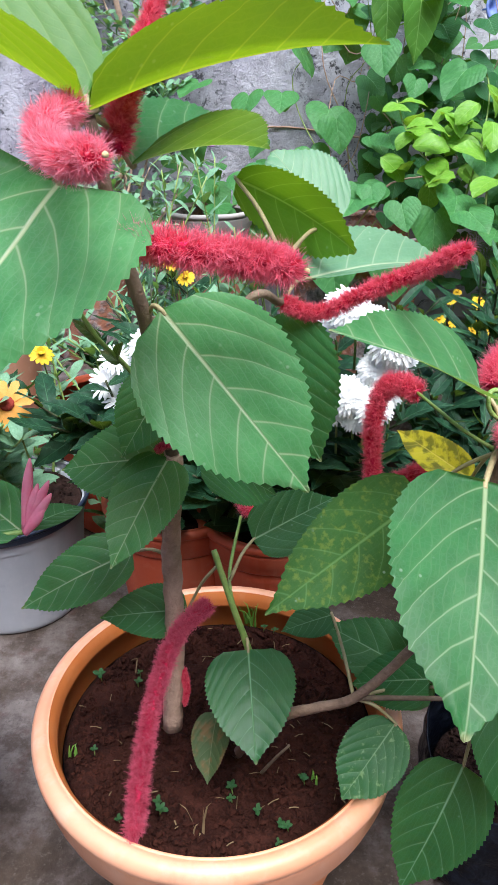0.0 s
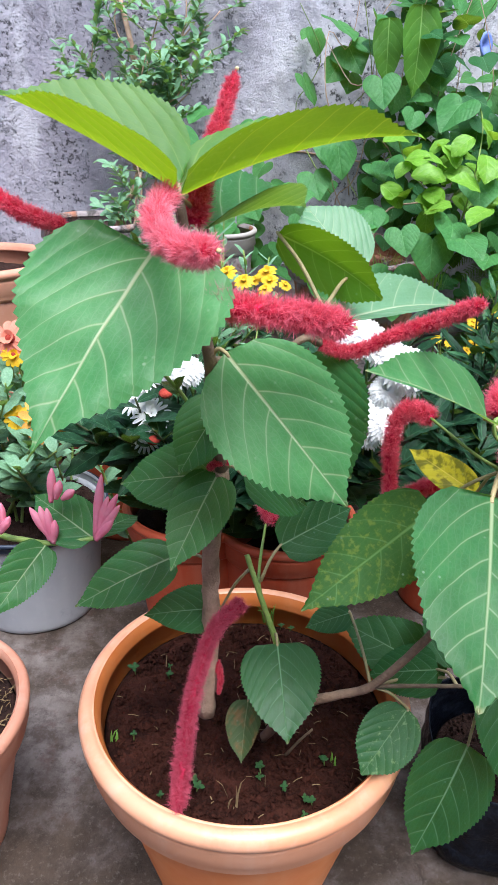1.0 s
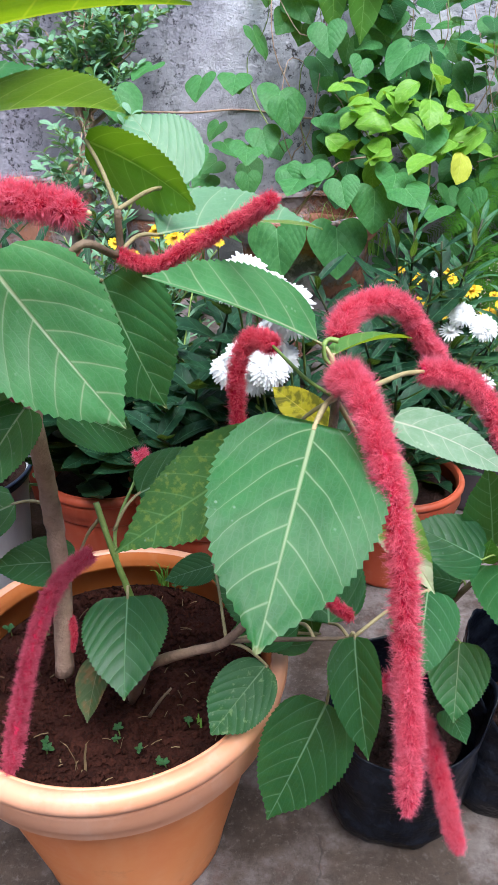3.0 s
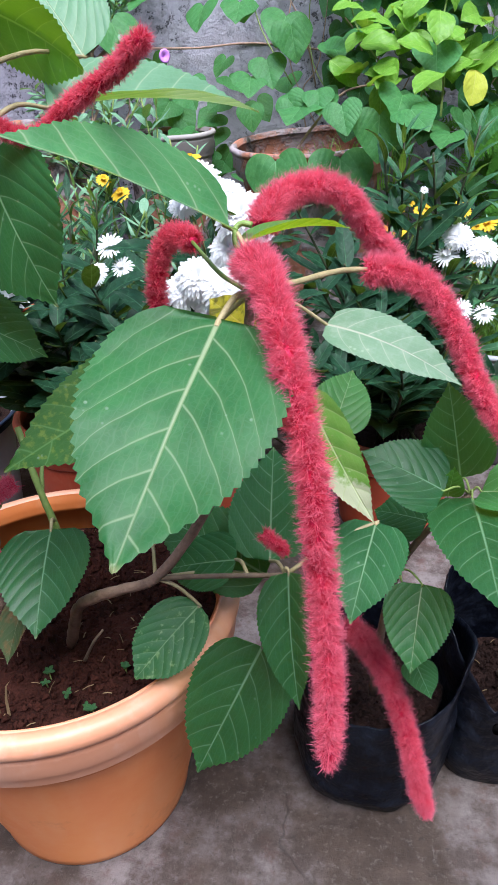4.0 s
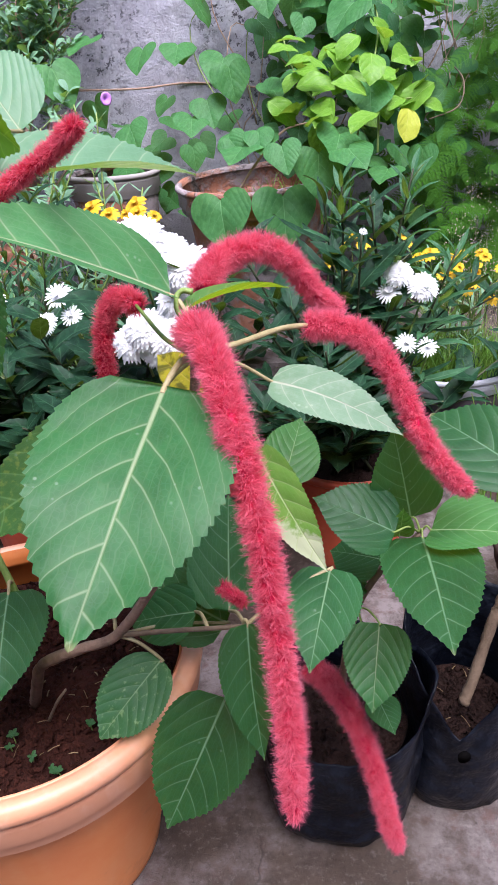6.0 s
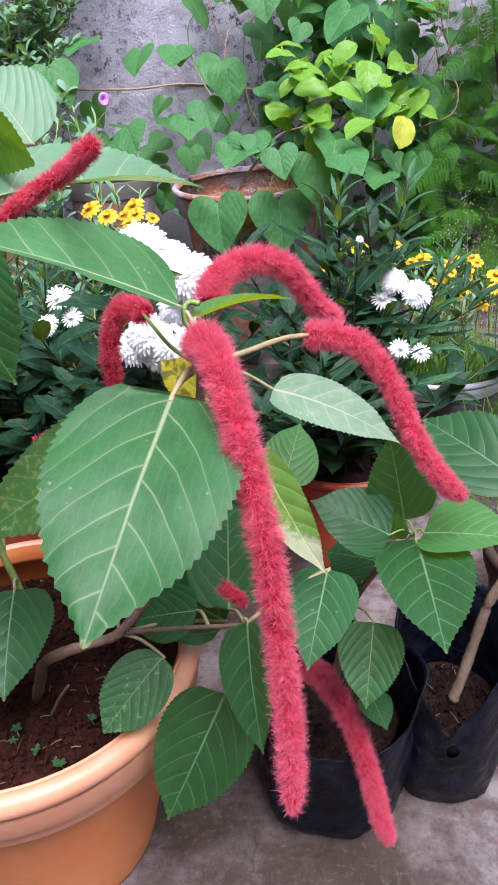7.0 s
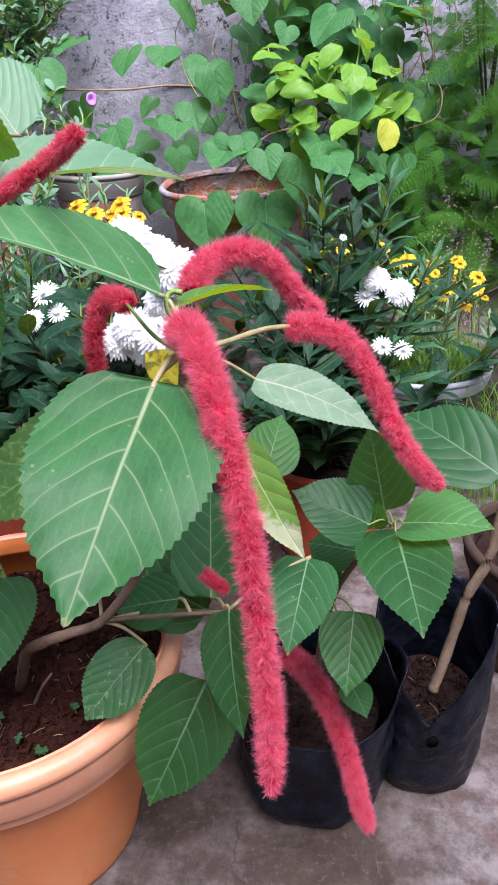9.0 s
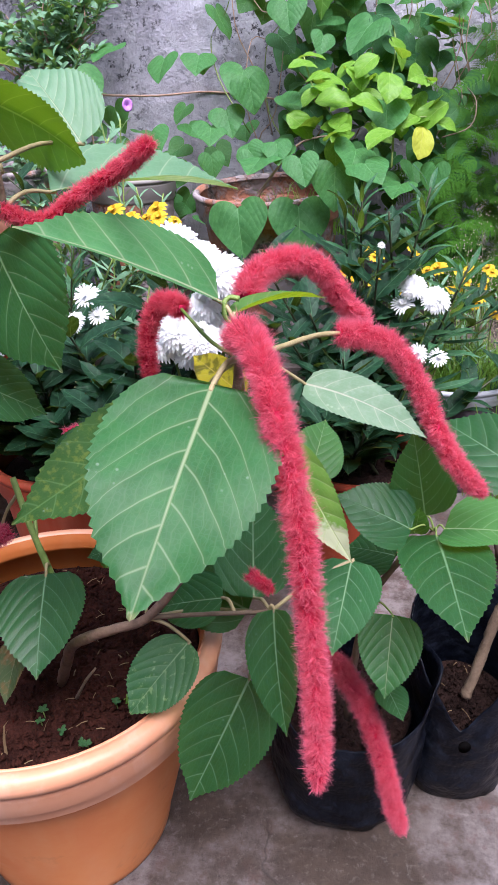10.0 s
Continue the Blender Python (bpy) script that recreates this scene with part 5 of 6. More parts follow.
# yellow daisies further back
daisy = bushy("yellow_daisy", (-0.22, 1.30, 0.0), "feathery green daisies with yellow flowers", "flowering plant",
              ((-0.071, 1.371, 0.562), (-0.015, 1.373, 0.562), (-0.104, 1.310, 0.507), (-0.196, 1.428, 0.569), (-0.469, 1.230, 0.520), (-0.388, 1.155, 0.479), (-0.315, 1.196, 0.445), (0.009, 1.363, 0.542), (-0.492, 1.143, 0.459), (-0.248, 1.256, 0.449), (-0.120, 1.419, 0.573), (-0.205, 1.423, 0.544), (-0.255, 1.386, 0.520), (-0.170, 1.591, 0.749), (-0.191, 1.544, 0.726), (-0.124, 1.584, 0.732), (-0.231, 1.535, 0.712), (-0.134, 1.510, 0.701), (-0.075, 1.442, 0.613), (-0.020, 1.438, 0.601), (-0.355, 1.293, 0.470), (-0.319, 1.341, 0.497), (-0.371, 1.225, 0.447), (-0.408, 1.278, 0.491), (-0.283, 1.282, 0.441), (-0.434, 1.231, 0.466), (-0.297, 1.369, 0.567), (-0.278, 1.418, 0.587), (-0.224, 1.370, 0.555), (-0.294, 1.290, 0.532)),
              TUFT + SMALL[:1], 0.060, 38, 24, GREEN_STEM, 0.22, 0.15, 0.6)
for x, y, z, s in ((*(-0.070, 1.342, 0.571), 0.020), (*(-0.017, 1.344, 0.572), 0.018), (*(-0.026, 1.317, 0.562), 0.015), (*(0.014, 1.341, 0.565), 0.014), (*(-0.369, 1.070, 0.473), 0.021), (*(-0.168, 1.385, 0.525), 0.019), (*(-0.107, 1.367, 0.581), 0.022), (*(-0.024, 1.371, 0.583), 0.022), (*(-0.198, 1.382, 0.552), 0.016), (*(-0.048, 1.383, 0.564), 0.014)):
    bloom(daisy, rng.choice(YELLOW_HEAD), EYE_GOLD, (x, y, z), (rng.uniform(-0.4, 0.4), -0.6, 0.8), s, rng)
    thread(daisy, ((x, y, z), (x, y + 0.02, z - 0.05), (x + 0.01, y + 0.03, z - 0.12)), 0.0010, 0.0014, GREEN_STEM)

marigold = bushy("small_marigold", (0.66, 1.45, 0.0), "loose marigolds with small golden flowers", "flowering plant",
                 ((0.553, 1.501, 0.427), (0.703, 1.487, 0.391), (0.617, 1.419, 0.376), (0.652, 1.381, 0.366), (0.431, 1.432, 0.412), (0.346, 1.391, 0.448), (0.505, 1.511, 0.450), (0.569, 1.353, 0.362), (0.710, 1.404, 0.342), (0.625, 1.333, 0.321), (0.517, 1.371, 0.357)),
                 TUFT, 0.06, 22, 25, GREEN_STEM, 0.2, 0.25, 0.7, 0.0022)
for x, y, z, s in ((*(0.536, 1.421, 0.449), 0.019), (*(0.516, 1.418, 0.445), 0.014), (*(0.687, 1.427, 0.408), 0.019), (*(0.680, 1.395, 0.391), 0.016), (*(0.618, 1.376, 0.401), 0.017), (*(0.600, 1.368, 0.388), 0.016), (*(0.640, 1.341, 0.377), 0.018), (*(0.334, 1.350, 0.457), 0.012), (*(0.364, 1.348, 0.451), 0.013), (*(0.428, 1.345, 0.442), 0.014), (*(0.429, 1.319, 0.435), 0.012), (*(0.493, 1.430, 0.469), 0.012), (*(0.593, 1.410, 0.424), 0.012), (*(0.556, 1.381, 0.414), 0.012)):
    bloom(marigold, rng.choice(YELLOW_HEAD), EYE_GOLD, (x, y, z), (rng.uniform(-0.4, 0.4), -0.5, 0.9), s, rng)
    thread(marigold, ((x, y, z), (x, y + 0.02, z - 0.05), (x + 0.01, y + 0.03, z - 0.12)), 0.0009, 0.0012, GREEN_STEM)

for k in range(22):
    # many small heads scattered through the foliage
    p = Vector((rng.uniform(0.36, 0.72), rng.uniform(1.30, 1.48), 0.0))
    p.z = 0.475 - 0.22 * (p.x - 0.36) + rng.uniform(-0.045, 0.035)
    bloom(marigold, rng.choice(YELLOW_HEAD), EYE_GOLD, p, (rng.uniform(-0.5, 0.5), -0.5, 0.9), rng.uniform(0.009, 0.014), rng)
    thread(marigold, (p, p + Vector((0, 0.02, -0.05)), p + Vector((0.01, 0.03, -0.13))), 0.0009, 0.0012, GREEN_STEM)


def shoot(parent, foot, top, count, size, seed):
    """An upright leafy shoot: narrow leaves all round, crowded at the tip."""
    r = random.Random(seed)
    foot, top = Vector(foot), Vector(top)
    thread(parent, (foot, foot.lerp(top, 0.5) + Vector((r.uniform(-0.01, 0.01), 0, 0)), top), 0.0024, 0.0014, DARK_STEM)
    for k in range(count):
        q = (k / count) ** 0.8
        turn = k * 2.4 + r.uniform(-0.3, 0.3)
        lay(parent, r.choice(SLENDER), foot.lerp(top, 0.25 + 0.75 * q), (math.cos(turn), math.sin(turn), 0.15 + 1.1 * q * q), (0, -0.3, 1), size * (1.1 - 0.6 * q) * r.uniform(0.8, 1.15))


shoot(aster, (0.385, 1.05, 0.30), (0.424, 1.000, 0.664), 34, 0.095, 201)
shoot(aster, (0.330, 1.04, 0.30), (0.330, 1.000, 0.660), 30, 0.080, 202)
shoot(aster, (0.420, 1.03, 0.28), (0.486, 0.985, 0.560), 26, 0.085, 203)
shoot(aster_2, (-0.19, 1.08, 0.20), (-0.155, 1.000, 0.560), 30, 0.080, 204)
shoot(aster_2, (-0.17, 1.10, 0.20), (-0.095, 1.020, 0.590), 30, 0.080, 205)

# orange flowers and foliage in the grey pot
zinnia = bushy("zinnia", (-0.46, 1.04, 0.18), "orange and coral zinnias with grey-green leaves", "flowering plant",
               ((-0.363, 0.843, 0.478), (-0.410, 0.881, 0.490), (-0.340, 0.815, 0.465), (-0.427, 0.967, 0.551), (-0.472, 0.950, 0.519), (-0.371, 0.794, 0.425), (-0.441, 0.862, 0.453), (-0.409, 0.893, 0.515), (-0.376, 0.915, 0.488), (-0.465, 1.005, 0.585), (-0.402, 0.956, 0.528), (-0.315, 0.807, 0.448)), SMALL, 0.06, 18, 26, GREEN_STEM, 0.07, 0.2, 0.5)
for x, y, z, s, kind in ((-0.345, 0.850, 0.479, 0.036, 0), (-0.404, 0.930, 0.548, 0.020, 2), (-0.410, 0.940, 0.570, 0.030, 1), (-0.400, 0.900, 0.455, 0.022, 2), (-0.455, 0.905, 0.500, 0.030, 0)):
    bloom(zinnia, (ORANGE_HEAD, CORAL_HEAD, YELLOW_HEAD[0])[kind], EYE_RED, (x, y, z), (rng.uniform(-0.2, 0.3), -0.9, 0.5), s, rng)
    thread(zinnia, ((x, y + 0.003, z), (x, y + 0.02, z - 0.04), (x + 0.01, y + 0.03, z - 0.12)), 0.0013, 0.0016, GREEN_STEM)


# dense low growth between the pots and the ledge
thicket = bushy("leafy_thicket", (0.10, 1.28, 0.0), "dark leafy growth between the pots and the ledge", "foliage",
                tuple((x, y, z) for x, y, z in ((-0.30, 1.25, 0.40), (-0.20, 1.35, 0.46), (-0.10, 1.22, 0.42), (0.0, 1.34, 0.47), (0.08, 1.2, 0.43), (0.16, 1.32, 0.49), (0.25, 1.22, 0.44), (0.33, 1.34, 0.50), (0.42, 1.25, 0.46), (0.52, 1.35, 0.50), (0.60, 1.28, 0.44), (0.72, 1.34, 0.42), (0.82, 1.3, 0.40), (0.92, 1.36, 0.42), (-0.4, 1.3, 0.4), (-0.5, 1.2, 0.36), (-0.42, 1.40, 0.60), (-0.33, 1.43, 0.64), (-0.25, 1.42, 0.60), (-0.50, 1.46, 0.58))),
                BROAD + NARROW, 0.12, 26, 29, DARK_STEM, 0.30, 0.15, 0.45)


# ---- climbing vine ----
vine = thing("heart_leaved_vine", (0.20, 1.66, 0.49), "climbing vine with heart-shaped leaves along the wall", "vine")
hang = random.Random(31)


def vine_leaf(centre, size, mesh=None, parent=None, wild=0.3):
    c = Vector(centre)
    if parent is None and wild > 0.4 and c.x > 0.42 and c.z > 0.84 + 0.22 * hang.random():
        return
    way = Vector((hang.uniform(-0.5, 0.5), hang.uniform(-0.9, -0.25), -0.75 + hang.uniform(-0.2, 0.35)))
    if wild:
        way = way.lerp(Vector((hang.uniform(-1, 1), hang.uniform(-1, 0.4), hang.uniform(-0.7, 0.5))), wild)
    lay(parent or vine, mesh or hang.choice(HEART), c - way.normalized() * size * 0.42, way, (hang.uniform(-0.6, 0.6), -0.6 + hang.uniform(-0.2, 0.4), 0.9 + hang.uniform(-0.4, 0.6)), size * 0.88)


for x, y, z, s in ((*(0.118, 1.817, 0.792), 0.105), (*(-0.074, 1.873, 0.824), 0.085), (*(0.011, 1.904, 0.833), 0.085), (*(-0.241, 1.776, 0.782), 0.115), (*(0.049, 1.758, 0.686), 0.085), (*(-0.208, 1.866, 0.863), 0.09)):
    vine_leaf((x, y, z), s)
# large leaves over and before the old pot
for centre, way, face, size in (((0.130, 1.460, 0.520), (0.10, -0.35, -1), (-0.25, -0.75, 0.7), 0.118), ((0.254, 1.460, 0.520), (0.05, -0.35, -1), (0.15, -0.7, 0.75), 0.122),
                                ((0.322, 1.440, 0.605), (0.0, -0.3, -1), (0.1, -0.85, 0.6), 0.096), ((0.170, 1.560, 0.650), (-0.45, -0.9, -0.35), (-0.15, -0.35, 1), 0.125),
                                ((0.215, 1.610, 0.668), (0.55, -0.8, -0.2), (0.1, -0.45, 1), 0.075)):
    lay(vine, hang.choice(HEART), Vector(centre) - Vector(way).normalized() * size * 0.42, way, face, size * 0.9)
for x, y, z, s in ((*(0.056, 1.701, 0.621), 0.06), (*(-0.059, 1.613, 0.677), 0.08), (*(0.071, 1.976, 0.922), 0.09), (*(0.288, 1.917, 0.903), 0.08), (*(0.409, 1.851, 0.878), 0.07), (*(0.526, 1.829, 0.829), 0.10), (*(0.404, 1.717, 0.628), 0.07), (*(0.434, 1.537, 0.608), 0.085), (*(0.523, 1.484, 0.610), 0.065), (*(0.493, 1.543, 0.616), 0.06), (*(0.174, 1.991, 0.943), 0.08), (*(0.450, 1.473, 0.594), 0.07)):
    vine_leaf((x, y, z), s)
for x, y, z, s in ((*(0.154, 1.957, 1.060), 0.11), (*(0.182, 1.959, 0.995), 0.10), (*(0.231, 1.744, 0.918), 0.085), (*(0.147, 1.778, 0.764), 0.09), (*(0.257, 1.700, 0.760), 0.08), (*(0.085, 1.996, 1.030), 0.07), (*(0.387, 1.704, 0.874), 0.10), (*(0.092, 1.782, 0.708), 0.085), (*(0.160, 1.566, 0.651), 0.062), (*(0.208, 1.549, 0.660), 0.062)):
    vine_leaf((x, y, z), s)
for x, y, z, s in ((*(0.257, 1.418, 0.640), 0.07), (*(0.427, 1.520, 0.725), 0.09), (*(0.356, 1.429, 0.657), 0.09), (*(0.386, 1.366, 0.641), 0.08), (*(0.460, 1.923, 1.088), 0.09), (*(0.382, 1.854, 0.951), 0.08), (*(0.130, 1.965, 0.963), 0.07), (*(0.065, 2.065, 1.057), 0.06), (*(0.020, 1.951, 0.829), 0.07)):
    vine_leaf((x, y, z), s)
for k in range(110):
    # thick growth in the corner behind the old pot, thinning upwards
    q = hang.random() ** 0.8
    vine_leaf((hang.uniform(0.28, 0.85), hang.uniform(1.78, 2.02), 0.45 + 0.85 * q), hang.uniform(0.04, 0.085), None, None, 0.6)
for k in range(34):
    vine_leaf((hang.uniform(-0.35, 0.3), hang.uniform(1.9, 2.05), hang.uniform(0.42, 0.72)), hang.uniform(0.05, 0.09), None, None, 0.5)
for k in range(190):
    # small dark leaves and shoots behind, all through the thick growth
    vine_leaf((hang.uniform(0.30, 0.80), hang.uniform(1.88, 2.06), 0.55 + 0.85 * hang.random()), hang.uniform(0.025, 0.055), None, None, 0.8)
# shade-coloured hearts that paint the dark gaps deep in the growth
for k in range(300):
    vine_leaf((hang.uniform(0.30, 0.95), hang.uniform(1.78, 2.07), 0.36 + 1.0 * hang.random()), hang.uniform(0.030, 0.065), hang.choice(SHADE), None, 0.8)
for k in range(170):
    # dark, mostly shade-coloured leaves close behind the lime creeper, with gaps to the wall
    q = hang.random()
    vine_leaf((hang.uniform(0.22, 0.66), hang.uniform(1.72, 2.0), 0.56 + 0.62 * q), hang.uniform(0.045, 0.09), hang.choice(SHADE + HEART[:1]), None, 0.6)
for k in range(26):
    x = hang.uniform(0.1, 0.85)
    z = hang.uniform(0.5, 0.7)
    points = [(x + 0.05 * math.sin(i * 1.3 + k) + 0.02 * i * math.cos(k), 1.93 + 0.07 * math.sin(i + k * 2), z + i * hang.uniform(0.08, 0.14)) for i in range(6)]
    thread(vine, points, 0.0017, 0.0009, BARK if k % 3 else GREEN_STEM, "vine_stem")
thread(vine, ((0.151, 1.556, 0.556), (0.200, 1.591, 0.618), (0.262, 1.678, 0.671), (0.353, 1.743, 0.681)), 0.003, 0.002, BARK, "vine_stem")
thread(vine, ((0.446, 1.548, 0.628), (0.450, 1.587, 0.700), (0.437, 1.617, 0.757)), 0.0025, 0.002, GREEN_STEM, "vine_stem")
thread(vine, ((0.563, 1.635, 0.677), (0.624, 1.648, 0.697), (0.637, 1.674, 0.744), (0.619, 1.713, 0.776)), 0.0018, 0.0014, TWIG, "vine_stem")
thread(vine, ((-0.282, 2.052, 0.769), (-0.124, 2.088, 0.763), (0.025, 2.119, 0.768), (0.239, 2.112, 0.741)), 0.003, 0.0028, BARK, "vine_stem")

creeper = thing("lime_leaved_creeper", (0.393, 1.578, 0.581), "creeper with bright lime-green young leaves", "vine")
for x, y, z, s in ((*(0.261, 1.677, 0.817), 0.075), (*(0.302, 1.667, 0.797), 0.070), (*(0.280, 1.636, 0.761), 0.060), (*(0.328, 1.567, 0.692), 0.085), (*(0.391, 1.578, 0.752), 0.085), (*(0.427, 1.619, 0.783), 0.070), (*(0.458, 1.673, 0.839), 0.080), (*(0.400, 1.546, 0.691), 0.070), (*(0.461, 1.584, 0.757), 0.060), (*(0.477, 1.539, 0.715), 0.055), (*(0.536, 1.578, 0.742), 0.055), (*(0.554, 1.558, 0.704), 0.055), (*(0.520, 1.621, 0.780), 0.060)):
    vine_leaf((x, y, z), s, hang.choice(LIME), creeper, 0.9)
vine_leaf((0.493, 1.498, 0.679), 0.075, GOLD_LEAF, creeper)
for k in range(30):
    # sprays of young leaves round the creeper's shoots
    a, q = hang.random() * 6.28, hang.random() ** 0.5
    vine_leaf((0.39 + 0.15 * q * math.cos(a), 1.60 + hang.uniform(-0.06, 0.06), 0.745 + 0.10 * q * math.sin(a)), hang.uniform(0.060, 0.095), hang.choice(LIME), creeper, 0.7)
for x, y, z, s in ((*(0.278, 1.569, 0.831), 0.07), (*(0.325, 1.449, 0.699), 0.08), (*(0.382, 1.474, 0.747), 0.08), (*(0.422, 1.490, 0.779), 0.08), (*(0.404, 1.415, 0.694), 0.08), (*(0.324, 1.525, 0.785), 0.07), (*(0.288, 1.529, 0.795), 0.06), (*(0.388, 1.564, 0.817), 0.07), (*(0.447, 1.577, 0.839), 0.08)):
    vine_leaf((x, y, z), s, hang.choice(LIME), creeper, 0.9)
thread(creeper, ((0.393, 1.578, 0.581), (0.412, 1.575, 0.680), (0.437, 1.619, 0.762), (0.461, 1.704, 0.855), (0.447, 1.767, 0.931)), 0.0026, 0.0016, GREEN_STEM)
thread(creeper, ((0.405, 1.595, 0.612), (0.344, 1.606, 0.702), (0.287, 1.656, 0.776), (0.265, 1.712, 0.840)), 0.0022, 0.0014, GREEN_STEM)
thread(creeper, ((0.424, 1.581, 0.690), (0.490, 1.565, 0.721), (0.560, 1.578, 0.718)), 0.0018, 0.0012, GREEN_STEM)


def trumpet(place, material, size, label):
    """A small open funnel flower on the vine."""
    bm = spin([(0.04, -0.9), (0.10, -0.5), (0.28, -0.1), (0.75, 0.10), (0.95, 0.06), (0.72, 0.06), (0.24, -0.14), (0.03, -0.5)], 20, 0.10)
    part("trumpet_flower", bm, material, vine, label, m=aim(place, (0.75, -0.8, 0.1), 0, size))


lay(vine, OVAL, (0.242, 1.821, 1.074), (0.02, -0.15, -1), (-0.2, -1, 0.3), 0.145)
lay(vine, OVAL, (0.309, 1.790, 1.098), (-0.03, -0.1, -1), (0.25, -1, 0.25), 0.19)

trumpet((-0.155, 1.830, 0.750), VIOLET_PETAL, 0.016, "small violet trumpet flower")
trumpet((0.490, 1.893, 1.027), BLUE_PETAL, 0.030, "blue trumpet flower")


# ---- bush in the corner, ferns, grass ----
def shrub(name, place, label, tops, meshes, size, seed, twigs=5, per_twig=9):
    """A woody shrub: wavy stems with short side twigs that end in loose tufts of small leaves."""
    r = random.Random(seed)
    plant = thing(name, place, label, "bush")
    p0 = Vector(place)
    for top in tops:
        top = Vector(top)
        sway = [Vector((r.uniform(-1, 1), r.uniform(-1, 1), 0)) * 0.035 for i in range(3)]
        line = smooth_line([p0] + [p0.lerp(top, (i + 1) / 4) + sway[i] for i in range(3)] + [top], 6)
        part("stem", tube(bmesh.new(), line, (0.0045, 0.0016), 6), BARK, plant)
        for k in range(twigs):
            b = line[int((0.35 + 0.65 * k / max(twigs - 1, 1)) * (len(line) - 1))]
            way = Vector((r.uniform(-1, 1), r.uniform(-1, 0.4), r.uniform(-0.1, 1.0))).normalized()
            reach = r.uniform(0.04, 0.11)
            end = b + way * reach + Vector((0, 0, 0.012))
            twig = smooth_line((b, b.lerp(end, 0.5) + Vector((0, 0, -0.006)), end), 4)
            part("twig", tube(bmesh.new(), twig, (0.0014, 0.0008), 5), GREEN_STEM, plant)
            for q in range(per_twig):
                at_ = twig[min(len(twig) - 1, 2 + int((len(twig) - 2) * (q / per_twig) ** 0.6))]
                a = q * 2.4 + r.uniform(-0.4, 0.4)
                out = way * 0.7 + Vector((math.cos(a), math.sin(a), r.uniform(-0.5, 0.6)))
                lay(plant, r.choice(meshes), at_, out, (r.uniform(-0.6, 0.6), r.uniform(-0.9, 0.2), 1), size * r.uniform(0.6, 1.15))
    return plant


bush = shrub("wall_bush", (-0.389, 1.946, 0.724), "grey-green small-leaved bush before the wall",
             ((-0.431, 2.115, 1.183), (-0.323, 2.014, 1.086), (-0.228, 2.011, 1.074), (-0.501, 2.040, 1.035), (-0.476, 2.001, 0.955), (-0.258, 1.936, 0.969), (-0.183, 1.980, 1.010), (-0.375, 1.929, 0.916), (-0.287, 1.913, 0.878), (-0.550, 1.992, 0.940), (-0.340, 1.918, 1.004), (-0.168, 2.084, 1.107), (-0.253, 2.055, 1.165), (-0.238, 1.930, 0.912), (-0.300, 1.880, 0.813)),
             SPOON, 0.036, 27, 7, 13)
thread(bush, ((-0.462, 1.886, 0.607), (-0.388, 1.925, 0.683), (-0.370, 2.014, 0.862), (-0.402, 2.065, 1.011), (-0.452, 2.143, 1.173)), 0.010, 0.007, BARK, "trunk", 8)
bush_2 = shrub("wall_bush", (-0.335, 1.66, 0.42), "low leafy shrub under the vine",
               ((-0.395, 2.084, 0.942), (-0.323, 2.065, 0.902), (-0.226, 1.738, 0.709), (-0.290, 1.730, 0.699), (-0.407, 1.979, 0.852), (-0.341, 1.748, 0.735), (-0.380, 1.690, 0.640)),
               SPOON, 0.036, 28, 6, 10)


def frond(length, seed):
    """A feathery fern frond along y with fine side sprays."""
    r = random.Random(seed)
    verts, faces = [], []
    pairs = 20
    for k in range(pairs):
        s = k / pairs
        reach = length * 0.27 * (1 - s) ** 0.8 * (0.35 + 0.65 * min(1, s * 5))
        y = s * length
        for side in (-1, 1):
            tilt = 0.55 + r.uniform(-0.12, 0.12)
            droop = r.uniform(0.1, 0.4)
            run = Vector((side * math.cos(tilt), math.sin(tilt), 0))
            for j in range(15):
                u = (j + 0.5) / 15
                c = Vector((0, y, 0.03 * length * math.sin(s * 3))) + run * reach * u + Vector((0, 0, -droop * reach * u * u))
                for turn in (-0.75, 0.75):
                    d = (Matrix.Rotation(turn, 3, "Z") @ run + Vector((0, 0, r.uniform(-0.3, 0.3)))) * length * 0.034 * (1.1 - u * 0.7)
                    w = Vector((-d.y, d.x, 0)).normalized() * length * 0.0032
                    q = len(verts)
                    verts += [c - w, c + w, c + d]
                    faces.append((q, q + 1, q + 2))
            q = len(verts)
            w = Vector((-run.y, run.x, 0)) * length * 0.0016
            a = Vector((0, y, 0.03 * length * math.sin(s * 3)))
            e = a + run * reach + Vector((0, 0, -droop * reach))
            verts += [a - w, a + w, e]
            faces.append((q, q + 1, q + 2))
        q = len(verts)
        w = length * 0.003
        h0, h1 = 0.03 * length * math.sin(s * 3), 0.03 * length * math.sin((s + 1 / pairs) * 3)
        verts += [(-w, y, h0), (w, y, h0), (w, y + length / pairs, h1), (-w, y + length / pairs, h1)]
        faces.append((q, q + 1, q + 2, q + 3))
    me = bpy.data.meshes.new("frond")
    me.from_pydata(verts, [], faces)
    me.materials.append(FERN)
    return me


